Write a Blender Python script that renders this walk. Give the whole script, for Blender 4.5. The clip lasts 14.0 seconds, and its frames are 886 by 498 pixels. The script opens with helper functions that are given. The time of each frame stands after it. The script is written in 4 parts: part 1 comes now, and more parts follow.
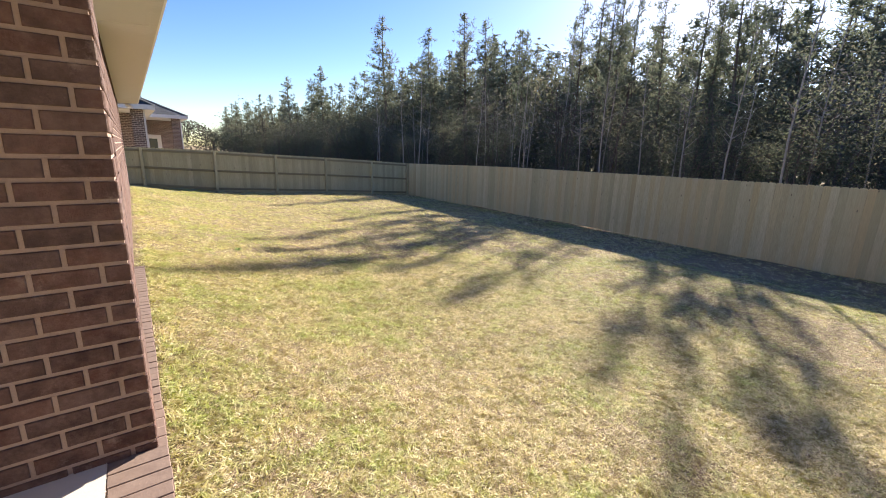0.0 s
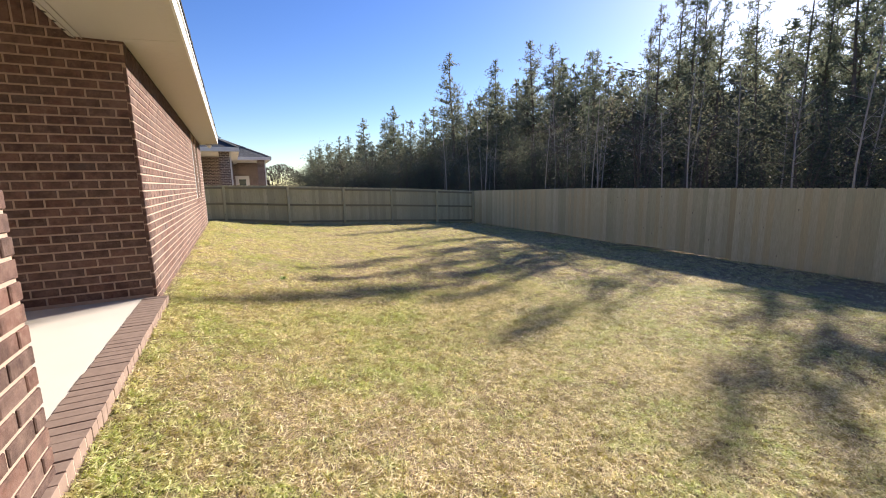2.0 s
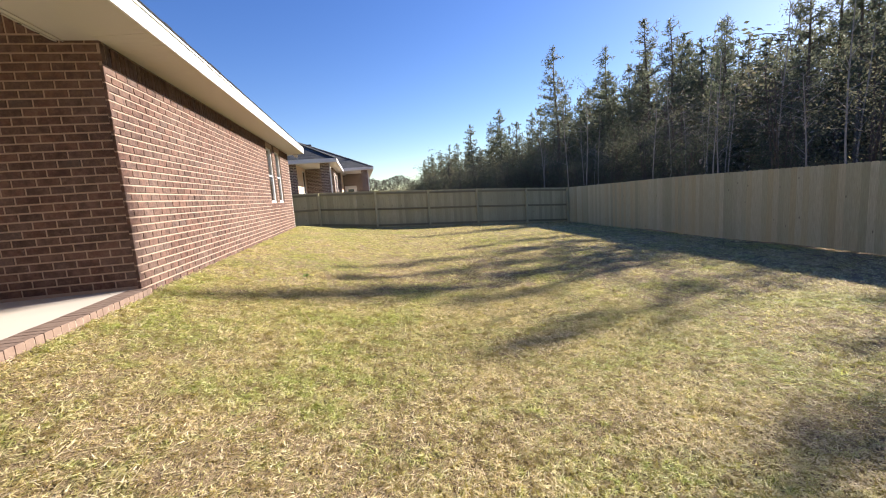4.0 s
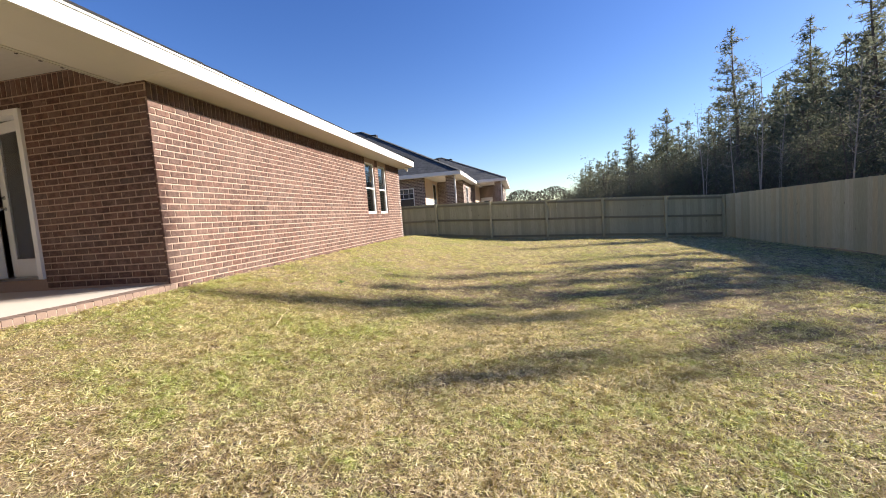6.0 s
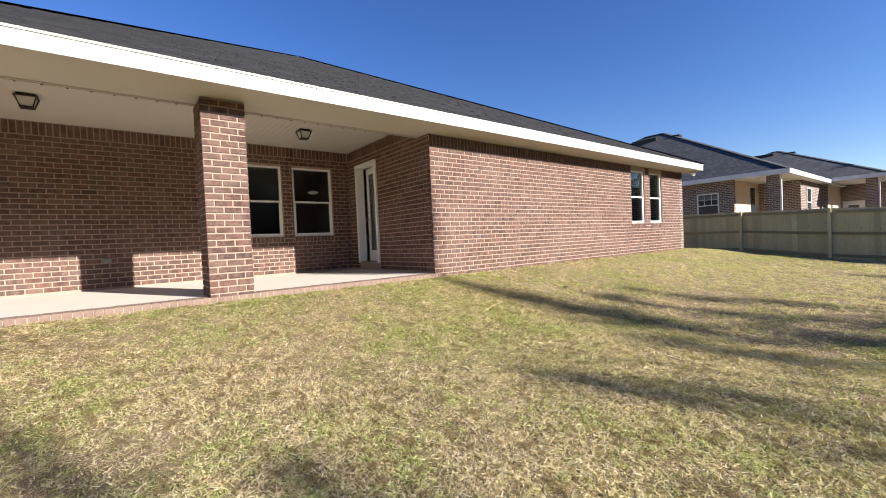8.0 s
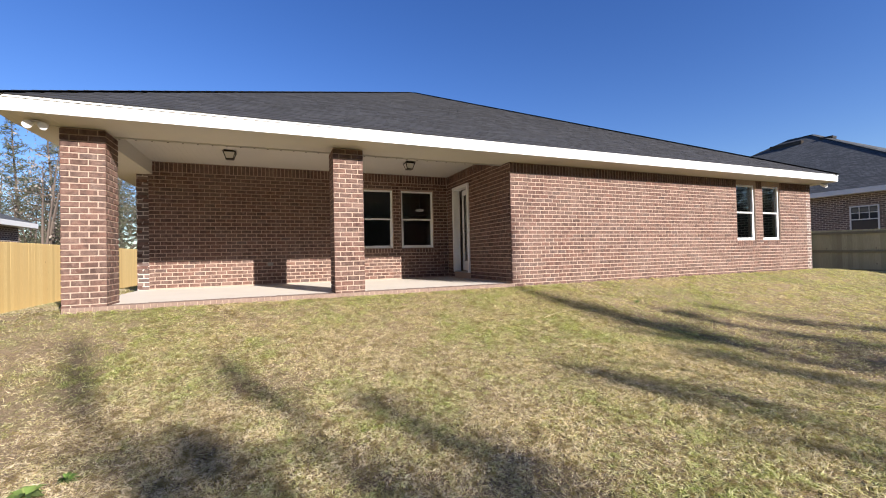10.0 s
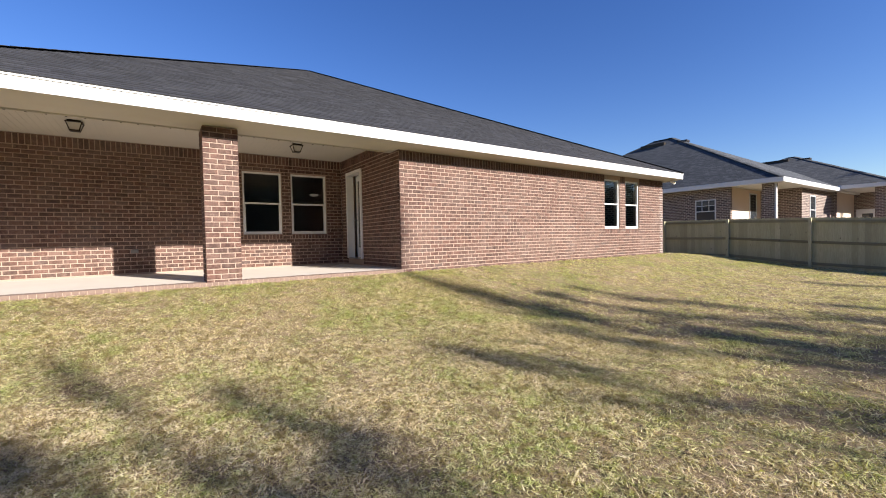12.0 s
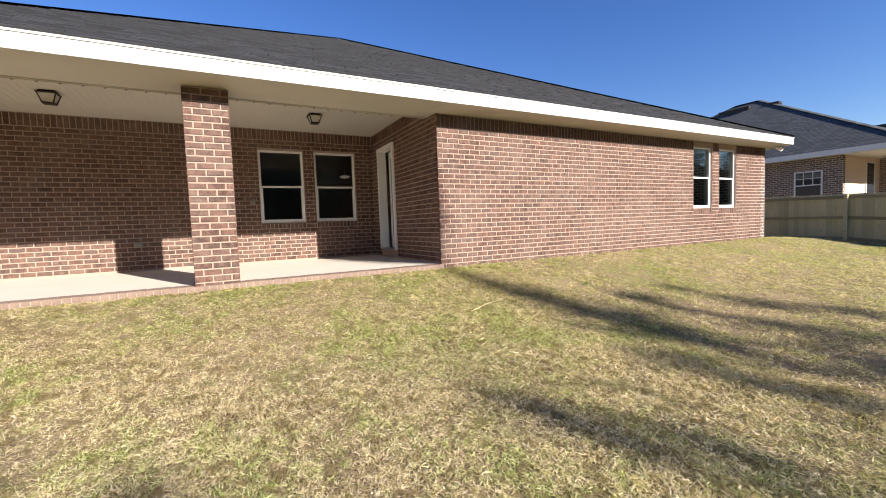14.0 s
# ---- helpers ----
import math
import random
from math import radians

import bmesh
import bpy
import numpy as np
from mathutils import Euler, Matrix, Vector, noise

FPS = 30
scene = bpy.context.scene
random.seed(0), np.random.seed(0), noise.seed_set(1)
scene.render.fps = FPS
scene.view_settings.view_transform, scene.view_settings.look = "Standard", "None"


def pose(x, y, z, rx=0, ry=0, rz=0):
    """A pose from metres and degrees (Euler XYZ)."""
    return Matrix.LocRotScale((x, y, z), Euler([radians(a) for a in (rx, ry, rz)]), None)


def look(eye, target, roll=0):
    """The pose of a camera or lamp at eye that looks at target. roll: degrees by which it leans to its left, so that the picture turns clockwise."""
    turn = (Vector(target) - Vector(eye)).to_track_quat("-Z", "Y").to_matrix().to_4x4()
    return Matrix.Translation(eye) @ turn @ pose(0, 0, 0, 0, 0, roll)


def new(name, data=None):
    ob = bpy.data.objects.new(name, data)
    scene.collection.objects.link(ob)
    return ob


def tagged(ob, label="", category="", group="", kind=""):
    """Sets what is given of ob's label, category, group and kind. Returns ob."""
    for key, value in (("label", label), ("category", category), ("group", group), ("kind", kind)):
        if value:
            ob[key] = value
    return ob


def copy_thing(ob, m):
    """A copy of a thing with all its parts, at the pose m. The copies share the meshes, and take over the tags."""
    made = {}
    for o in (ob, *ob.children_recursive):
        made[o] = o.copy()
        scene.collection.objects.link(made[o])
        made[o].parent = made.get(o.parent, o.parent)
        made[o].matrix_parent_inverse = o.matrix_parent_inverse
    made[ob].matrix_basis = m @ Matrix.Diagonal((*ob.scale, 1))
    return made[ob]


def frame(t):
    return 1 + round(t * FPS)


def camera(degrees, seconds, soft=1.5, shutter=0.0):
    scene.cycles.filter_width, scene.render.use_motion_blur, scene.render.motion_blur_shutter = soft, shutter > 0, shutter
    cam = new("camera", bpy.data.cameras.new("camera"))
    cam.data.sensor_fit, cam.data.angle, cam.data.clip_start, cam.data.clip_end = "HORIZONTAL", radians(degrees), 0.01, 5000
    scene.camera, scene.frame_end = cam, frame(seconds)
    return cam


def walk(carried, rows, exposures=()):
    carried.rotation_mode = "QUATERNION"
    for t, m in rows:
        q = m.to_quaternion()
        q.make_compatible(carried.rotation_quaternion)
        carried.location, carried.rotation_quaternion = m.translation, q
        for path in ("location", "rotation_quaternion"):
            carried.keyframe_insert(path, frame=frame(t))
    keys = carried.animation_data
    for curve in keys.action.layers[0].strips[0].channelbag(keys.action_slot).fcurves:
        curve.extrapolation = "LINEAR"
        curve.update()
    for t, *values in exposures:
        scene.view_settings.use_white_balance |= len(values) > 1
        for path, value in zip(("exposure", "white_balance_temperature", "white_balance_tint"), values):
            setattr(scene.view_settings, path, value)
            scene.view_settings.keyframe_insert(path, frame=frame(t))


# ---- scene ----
import itertools

cam = camera(94.3, 14.0, 1.0)
METRES, EYE, TILT, LEAN, TURN = 9.1, 1.1, 0.0, 0.0, -37.3
PATH = [
    (0, (0.106, -0.104, 1.308), (1.277, 1.45, 0.843), 1.6),
    (0.5, (0.215, 0.099, 1.257), (1.244, 1.754, 0.809), 1.2),
    (1, (0.281, 0.338, 1.261), (1.293, 2.01, 0.835), 0.2),
    (1.5, (0.462, 0.4, 1.152), (1.436, 2.104, 0.768), -0.7),
    (2, (0.763, 0.412, 1.077), (1.653, 2.174, 0.755), -1.2),
    (2.5, (1.138, 0.473, 0.976), (1.919, 2.294, 0.706), -1.7),
    (4.8, (3.024, 0.883, 0.661), (3.112, 2.866, 0.416), -3.4),
    (5, (3.238, 0.957, 0.637), (3.249, 2.947, 0.434), -2.9),
    (5.5, (3.725, 1.019, 0.585), (3.538, 3.005, 0.442), -4.2),
    (6, (4.18, 1.081, 0.563), (3.805, 3.039, 0.405), -4.4),
    (6.5, (4.712, 1.152, 0.513), (4.043, 3.029, 0.352), -4.1),
    (7, (5.037, 1.223, 0.523), (3.968, 2.908, 0.388), -3.2),
    (7.5, (5.316, 1.158, 0.544), (3.938, 2.604, 0.451), -2.8),
    (8, (5.646, 1.051, 0.551), (4.076, 2.29, 0.512), -2.6),
    (8.5, (6.03, 1.056, 0.561), (4.332, 2.112, 0.566), -2.3),
    (8.7, (6.127, 1.045, 0.561), (4.393, 2.041, 0.582), -2.1),
    (10.8, (7.37, 0.923, 0.605), (5.51, 1.659, 0.619), -1.2),
    (11, (7.407, 0.937, 0.604), (5.573, 1.735, 0.612), -1.1),
    (11.5, (7.418, 1.08, 0.604), (5.675, 2.062, 0.584), -1.0),
    (12, (7.277, 1.289, 0.588), (5.634, 2.428, 0.54), -1.2),
    (12.5, (6.958, 1.47, 0.578), (5.38, 2.696, 0.49), -1.3),
    (13, (6.604, 1.677, 0.52), (5.015, 2.887, 0.413), -1.6),
    (13.5, (6.251, 1.936, 0.624), (4.584, 3.034, 0.501), -2.0),
    (14, (5.857, 2.212, 0.648), (4.097, 3.154, 0.526), -2.1),
]
walk(cam, [(t, look(eye, target, roll)) for t, eye, target, roll in PATH], [(0, 1.70, 6550, 14), (2.5, 1.46, 6600, 14), (5, 1.47, 6650, 13), (7, 1.37, 6400, 13), (8.5, 1.26, 6250, 13), (11, 1.20, 6250, 14), (14, 1.34, 6400, 12)])

# ---- world, sun, exposure ----
SUN_AZ, SUN_EL = radians(22.5), radians(25.2)
world = bpy.data.worlds.new("world")
scene.world = world
world.use_nodes = True
wn = world.node_tree
sky = wn.nodes.new("ShaderNodeTexSky")
sky.sky_type, sky.sun_disc = "NISHITA", False
sky.sun_elevation, sky.sun_rotation = SUN_EL, math.pi / 2 - SUN_AZ
sky.altitude, sky.air_density, sky.dust_density, sky.ozone_density = 0, 1.0, 0.25, 3.0
deep = wn.nodes.new("ShaderNodeHueSaturation")
deep.inputs["Saturation"].default_value, deep.inputs["Hue"].default_value = 1.25, 0.517
wn.links.new(sky.outputs[0], deep.inputs["Color"])
wn.links.new(deep.outputs[0], wn.nodes["Background"].inputs[0])
wn.nodes["Background"].inputs[1].default_value = 0.069
sun = new("sun", bpy.data.lights.new("sun", "SUN"))
sun.data.energy, sun.data.angle, sun.data.color = 5.0, radians(0.55), (1.0, 0.935, 0.84)
sun_dir = Vector((math.cos(SUN_AZ) * math.cos(SUN_EL), math.sin(SUN_AZ) * math.cos(SUN_EL), math.sin(SUN_EL)))
sun.matrix_world = look(sun_dir * 60, (0, 0, 0))


# ---- materials ----
class Mat:
    """A node material with short helpers."""

    def __init__(self, name, rough=0.8, metal=0.0, spec=0.3):
        self.m = bpy.data.materials.new(name)
        self.m.use_nodes = True
        self.t = self.m.node_tree
        self.b = self.t.nodes["Principled BSDF"]
        self.b.inputs["Roughness"].default_value = rough
        self.b.inputs["Metallic"].default_value = metal
        self.b.inputs["Specular IOR Level"].default_value = spec
        self.co = self.t.nodes.new("ShaderNodeTexCoord")
        self.geo = self.t.nodes.new("ShaderNodeNewGeometry")

    def n(self, kind, **kw):
        node = self.t.nodes.new(kind)
        for k, v in kw.items():
            node.inputs[k.replace("_", " ")].default_value = v
        return node

    def link(self, a, b):
        self.t.links.new(a, b)

    def pos(self, scale=(1, 1, 1)):
        mp = self.n("ShaderNodeMapping", Scale=scale)
        self.link(self.geo.outputs["Position"], mp.inputs[0])
        return mp.outputs[0]

    def noise(self, scale, detail=4.0, rough=0.55, vec=None, stretch=(1, 1, 1)):
        nz = self.n("ShaderNodeTexNoise", Scale=scale, Detail=detail, Roughness=rough)
        self.link(vec or self.pos(stretch), nz.inputs["Vector"])
        return nz.outputs["Fac"]

    def ramp(self, fac, stops):
        r = self.t.nodes.new("ShaderNodeValToRGB")
        els = r.color_ramp.elements
        while len(els) < len(stops):
            els.new(0.5)
        for e, (p, c) in zip(els, stops):
            e.position, e.color = p, (*c, 1) if len(c) == 3 else c
        self.link(fac, r.inputs[0])
        return r.outputs[0]

    def mix(self, fac, a, b, mode="MIX"):
        mx = self.t.nodes.new("ShaderNodeMix")
        mx.data_type, mx.blend_type = "RGBA", mode
        for sock, v in ((mx.inputs[0], fac), (mx.inputs[6], a), (mx.inputs[7], b)):
            if isinstance(v, (int, float)):
                sock.default_value = v
            elif isinstance(v, tuple):
                sock.default_value = (*v, 1)
            else:
                self.link(v, sock)
        return mx.outputs[2]

    def math(self, op, a, b=0.0, clamp=False):
        mt = self.t.nodes.new("ShaderNodeMath")
        mt.operation, mt.use_clamp = op, clamp
        for sock, v in ((mt.inputs[0], a), (mt.inputs[1], b)):
            if isinstance(v, (int, float)):
                sock.default_value = v
            else:
                self.link(v, sock)
        return mt.outputs[0]

    def piece(self):
        """A random number for each piece, whether it is an object or an island."""
        oi = self.t.nodes.new("ShaderNodeObjectInfo")
        return self.math("FRACT", self.math("ADD", oi.outputs["Random"], self.geo.outputs["Random Per Island"]))

    def color(self, v):
        if isinstance(v, tuple):
            self.b.inputs["Base Color"].default_value = (*v, 1)
        else:
            self.link(v, self.b.inputs["Base Color"])

    def bump(self, height, strength=0.3, distance=0.01):
        bp = self.n("ShaderNodeBump", Strength=strength, Distance=distance)
        self.link(height, bp.inputs["Height"])
        self.link(bp.outputs[0], self.b.inputs["Normal"])


def brick_material():
    m = Mat("brick", 0.85)
    p = m.piece()
    base = m.ramp(p, [(0.0, (0.062, 0.036, 0.029)), (0.22, (0.125, 0.056, 0.041)), (0.5, (0.162, 0.079, 0.057)), (0.75, (0.095, 0.055, 0.045)), (0.92, (0.185, 0.108, 0.084)), (1.0, (0.080, 0.060, 0.056))])
    base = m.mix(m.ramp(m.noise(20, 6, 0.75), [(0.38, (0, 0, 0)), (0.7, (0.7, 0.7, 0.7))]), base, (0.25, 0.165, 0.125))
    base = m.mix(m.ramp(m.noise(9, 5, 0.6), [(0.45, (0, 0, 0)), (0.65, (0.75, 0.75, 0.75))]), base, (0.055, 0.030, 0.024))
    base = m.mix(m.ramp(m.noise(6.5, 6, 0.75), [(0.6, (0, 0, 0)), (0.74, (0.55, 0.55, 0.55))]), base, (0.42, 0.32, 0.26))
    base = m.mix(1.0, base, (0.86, 0.86, 0.86), "MULTIPLY")
    base = m.mix(m.ramp(m.noise(1.1, 3), [(0.45, (0, 0, 0)), (0.75, (0.25, 0.25, 0.25))]), base, (0.27, 0.20, 0.16))
    m.color(base)
    m.bump(m.noise(55, 8, 0.8), 1.0, 0.007)
    return m.m


def mortar_material():
    m = Mat("mortar", 0.95)
    m.color(m.mix(m.noise(35, 5, 0.7), (0.31, 0.222, 0.168), (0.46, 0.345, 0.268)))
    m.bump(m.noise(70, 6, 0.75), 1.0, 0.007)
    return m.m


def far_brick_material():
    m = Mat("far brick", 0.9)
    sep = m.t.nodes.new("ShaderNodeSeparateXYZ")
    com = m.t.nodes.new("ShaderNodeCombineXYZ")
    m.link(m.geo.outputs["Position"], sep.inputs[0])
    m.link(m.math("ADD", sep.outputs[0], sep.outputs[1]), com.inputs[0])
    m.link(sep.outputs[2], com.inputs[1])
    bt = m.n("ShaderNodeTexBrick", Color1=(0.165, 0.112, 0.095, 1), Color2=(0.060, 0.047, 0.045, 1), Mortar=(0.50, 0.43, 0.36, 1), Scale=1.0)
    bt.inputs["Mortar Size"].default_value = 0.009
    bt.inputs["Brick Width"].default_value = 0.203
    bt.inputs["Row Height"].default_value = 0.081
    m.link(com.outputs[0], bt.inputs["Vector"])
    m.color(m.mix(m.math("MULTIPLY", m.noise(3, 4), 0.3), bt.outputs[0], (0.2, 0.15, 0.12)))
    m.bump(bt.outputs["Fac"], -0.4, 0.006)
    return m.m


def plain_material(name, a, b, rough=0.6, scale=6.0, grain=60.0, relief=0.15, metal=0.0, spec=0.35):
    m = Mat(name, rough, metal, spec)
    c = m.mix(m.noise(scale, 4), a, b)
    c = m.mix(m.math("MULTIPLY", m.noise(grain, 4), 0.25), c, tuple(v * 0.75 for v in a))
    m.color(c)
    m.bump(m.noise(grain * 1.7, 4), relief, 0.003)
    return m.m


def wood_material(name, a, b, knot, tint):
    m = Mat(name, 0.8)
    p = m.piece()
    worn = tuple(0.82 * v for v in a)
    base = m.ramp(p, [(0.0, a), (0.25, b), (0.42, worn), (0.6, tuple(0.5 * (u + v) for u, v in zip(a, b))), (0.78, tint), (0.9, b), (1.0, tuple(0.8 * v for v in tint))])
    grain = m.noise(9, 6, 0.65, stretch=(9, 9, 0.6))
    base = m.mix(m.ramp(grain, [(0.35, (0, 0, 0)), (0.7, (0.55, 0.55, 0.55))]), base, knot)
    big = m.noise(0.55, 3, 0.5, stretch=(1, 1, 0.35))
    base = m.mix(m.ramp(big, [(0.45, (0, 0, 0)), (0.72, (0.5, 0.5, 0.5))]), base, tint)
    vor = m.n("ShaderNodeTexVoronoi", Scale=2.2)
    m.link(m.pos((2.2, 2.2, 1.0)), vor.inputs["Vector"])
    base = m.mix(m.ramp(vor.outputs["Distance"], [(0.0, (0.9, 0.9, 0.9)), (0.05, (0.6, 0.6, 0.6)), (0.085, (0, 0, 0))]), base, tuple(0.35 * v for v in knot))
    m.color(base)
    m.bump(grain, 0.35, 0.004)
    return m.m


def roof_material():
    m = Mat("shingle", 0.92)
    p = m.piece()
    base = m.ramp(p, [(0.0, (0.016, 0.017, 0.020)), (0.5, (0.026, 0.027, 0.031)), (1.0, (0.040, 0.041, 0.045))])
    base = m.mix(m.math("MULTIPLY", m.noise(250, 3, 0.8), 0.6), base, (0.06, 0.06, 0.065))
    m.color(base)
    m.bump(m.noise(300, 3, 0.8), 0.8, 0.004)
    return m.m


def far_roof_material():
    m = Mat("far shingle", 0.92)
    sep = m.t.nodes.new("ShaderNodeSeparateXYZ")
    com = m.t.nodes.new("ShaderNodeCombineXYZ")
    m.link(m.geo.outputs["Position"], sep.inputs[0])
    m.link(m.math("ADD", sep.outputs[0], sep.outputs[1]), com.inputs[0])
    m.link(sep.outputs[2], com.inputs[1])
    bt = m.n("ShaderNodeTexBrick", Color1=(0.060, 0.065, 0.067, 1), Color2=(0.115, 0.120, 0.122, 1), Mortar=(0.022, 0.024, 0.026, 1), Scale=1.0)
    bt.inputs["Mortar Size"].default_value = 0.008
    bt.inputs["Brick Width"].default_value = 0.3
    bt.inputs["Row Height"].default_value = 0.066
    m.link(com.outputs[0], bt.inputs["Vector"])
    m.color(m.mix(m.math("MULTIPLY", m.noise(6, 5), 0.35), bt.outputs[0], (0.035, 0.037, 0.042)))
    m.bump(bt.outputs["Fac"], -0.4, 0.01)
    return m.m


def lawn_colors(m, dry, lush, bare):
    patch = m.noise(0.62, 5, 0.62)
    small = m.noise(3.8, 5, 0.7)
    fine = m.noise(17, 3, 0.6)
    mixed = m.math("ADD", m.math("ADD", m.math("MULTIPLY", patch, 0.4), m.math("MULTIPLY", small, 0.3)), m.math("MULTIPLY", fine, 0.3))
    dull = m.mix(m.ramp(m.noise(2.3, 5, 0.7), [(0.33, (0.85, 0.85, 0.85)), (0.5, (0, 0, 0))]), dry, bare)
    sep = m.t.nodes.new("ShaderNodeSeparateXYZ")
    m.link(m.geo.outputs["Position"], sep.inputs[0])
    # Greener towards the house.
    near_house = m.math("MULTIPLY", m.math("MULTIPLY", m.math("SUBTRACT", 4.2, sep.outputs[0]), 0.35, True), 0.028)
    mixed = m.math("ADD", mixed, near_house)
    return m.mix(m.ramp(mixed, [(0.490, (0, 0, 0)), (0.60, (0.95, 0.95, 0.95))]), dull, lush)


def ground_material():
    m = Mat("ground", 0.95, 0, 0.1)
    c = lawn_colors(m, (0.33, 0.245, 0.145), (0.20, 0.20, 0.065), (0.20, 0.14, 0.09))
    # Dark earth specks that also paint in the shade between tufts.
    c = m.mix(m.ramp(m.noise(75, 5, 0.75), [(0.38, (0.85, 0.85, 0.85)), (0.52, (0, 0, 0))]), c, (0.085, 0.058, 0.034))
    c = m.mix(m.ramp(m.noise(120, 3, 0.7), [(0.54, (0, 0, 0)), (0.68, (0.8, 0.8, 0.8))]), c, (0.62, 0.50, 0.31))
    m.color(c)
    m.bump(m.noise(45, 6, 0.8), 1.0, 0.03)
    return m.m


def grass_material():
    m = Mat("grass", 0.62, 0, 0.25)
    green = m.ramp(m.piece(), [(0.0, (0.10, 0.14, 0.04)), (0.35, (0.34, 0.43, 0.12)), (0.75, (0.66, 0.68, 0.31)), (1.0, (0.90, 0.80, 0.50))])
    dry = m.ramp(m.piece(), [(0.0, (0.10, 0.062, 0.040)), (0.2, (0.40, 0.285, 0.175)), (0.36, (0.90, 0.73, 0.51)), (0.88, (0.97, 0.85, 0.65)), (1.0, (0.54, 0.52, 0.20))])
    c = lawn_colors(m, dry, green, m.mix(0.45, dry, (0.30, 0.20, 0.13)))
    # Brown thatch and the shade between tufts, both put into the blade colour.
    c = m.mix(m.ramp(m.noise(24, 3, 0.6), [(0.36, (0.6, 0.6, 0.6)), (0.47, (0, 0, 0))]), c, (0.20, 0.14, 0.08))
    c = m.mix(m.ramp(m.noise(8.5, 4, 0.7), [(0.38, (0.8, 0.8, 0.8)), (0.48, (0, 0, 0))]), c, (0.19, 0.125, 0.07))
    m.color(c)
    tr = m.n("ShaderNodeBsdfTranslucent")
    m.link(m.mix(0.5, c, (0.86, 0.88, 0.13)), tr.inputs[0])
    mx = m.n("ShaderNodeMixShader", Fac=0.5)
    m.link(m.b.outputs[0], mx.inputs[1])
    m.link(tr.outputs[0], mx.inputs[2])
    m.link(mx.outputs[0], m.t.nodes["Material Output"].inputs[0])
    return m.m


def leaf_material(name, dark, light, dry, through_light=0.35, rough=0.45):
    m = Mat(name, rough, 0, 0.22)
    c = m.ramp(m.geo.outputs["Random Per Island"], [(0.0, dark), (0.6, light), (0.86, tuple(0.6 * a + 0.4 * b for a, b in zip(light, dry))), (1.0, dry)])
    oi = m.t.nodes.new("ShaderNodeObjectInfo")
    c = m.mix(m.math("MULTIPLY", oi.outputs["Random"], 0.45), c, dry)
    m.color(c)
    tr = m.n("ShaderNodeBsdfTranslucent")
    m.link(c, tr.inputs[0])
    mx = m.n("ShaderNodeMixShader", Fac=through_light)
    m.link(m.b.outputs[0], mx.inputs[1])
    m.link(tr.outputs[0], mx.inputs[2])
    m.link(mx.outputs[0], m.t.nodes["Material Output"].inputs[0])
    return m.m


def glass_material():
    m = Mat("window glass", 0.02, 0, 0.5)
    m.b.inputs["Transmission Weight"].default_value = 1.0
    m.b.inputs["IOR"].default_value = 1.5
    m.color((0.75, 0.80, 0.82))
    return m.m


def glow_material(name, color, strength):
    m = Mat(name, 0.4)
    m.color(color)
    m.b.inputs["Emission Color"].default_value = (*color, 1)
    m.b.inputs["Emission Strength"].default_value = strength
    return m.m


EDGE_BRICK = plain_material("worn edging brick", (0.29, 0.21, 0.16), (0.14, 0.09, 0.068), 0.9, 14, 45, 0.5)
BRICK, MORTAR, FAR_BRICK = brick_material(), mortar_material(), far_brick_material()
TRIM = plain_material("white trim", (0.80, 0.80, 0.78), (0.74, 0.74, 0.72), 0.45, 2.0, 40, 0.05)
VINYL = plain_material("cream vinyl", (0.56, 0.53, 0.47), (0.51, 0.485, 0.43), 0.5, 1.5, 40, 0.05)
CREAM = plain_material("cream siding", (0.66, 0.53, 0.40), (0.60, 0.48, 0.36), 0.7, 1.5, 30, 0.1)
FAR_TRIM = plain_material("far trim", (0.66, 0.66, 0.65), (0.6, 0.6, 0.59), 0.5, 2.0, 30, 0.05)
CONCRETE = plain_material("concrete", (0.64, 0.58, 0.49), (0.55, 0.49, 0.41), 0.9, 1.3, 55, 0.3)
SHINGLE, FAR_SHINGLE = roof_material(), far_roof_material()
FENCE_WOOD = wood_material("fence wood", (0.54, 0.475, 0.25), (0.68, 0.60, 0.34), (0.31, 0.225, 0.11), (0.60, 0.465, 0.225))
# Same fence wood for the far side, its shade put into a greener tone.
FAR_WOOD = wood_material("fence wood shaded", (0.46, 0.43, 0.25), (0.56, 0.515, 0.305), (0.27, 0.22, 0.12), (0.42, 0.385, 0.22))
# Rail wood darker than its boards: the rails' shade painted into the tone.
RAIL_WOOD = wood_material("fence rail wood", (0.25, 0.225, 0.125), (0.31, 0.275, 0.155), (0.17, 0.135, 0.075), (0.22, 0.20, 0.12))
# Sunlit copy of the fence wood: full sun is painted in as yellow.
YELLOW_WOOD = wood_material("fence wood sunlit", (0.60, 0.43, 0.17), (0.66, 0.49, 0.21), (0.45, 0.29, 0.11), (0.60, 0.41, 0.16))
STRAW = plain_material("dry straw", (0.72, 0.58, 0.36), (0.60, 0.46, 0.27), 0.8, 9, 60, 0.3)
WEED = leaf_material("weed leaf", (0.07, 0.14, 0.03), (0.17, 0.30, 0.06), (0.34, 0.40, 0.12), 0.3, 0.5)
GROUND, GRASS = ground_material(), grass_material()
NEEDLES = leaf_material("needles", (0.075, 0.100, 0.060), (0.155, 0.180, 0.115), (0.24, 0.235, 0.17), 0.5, 0.6)
LEAVES = leaf_material("leaves", (0.045, 0.060, 0.038), (0.112, 0.128, 0.076), (0.20, 0.175, 0.118), 0.45, 0.75)
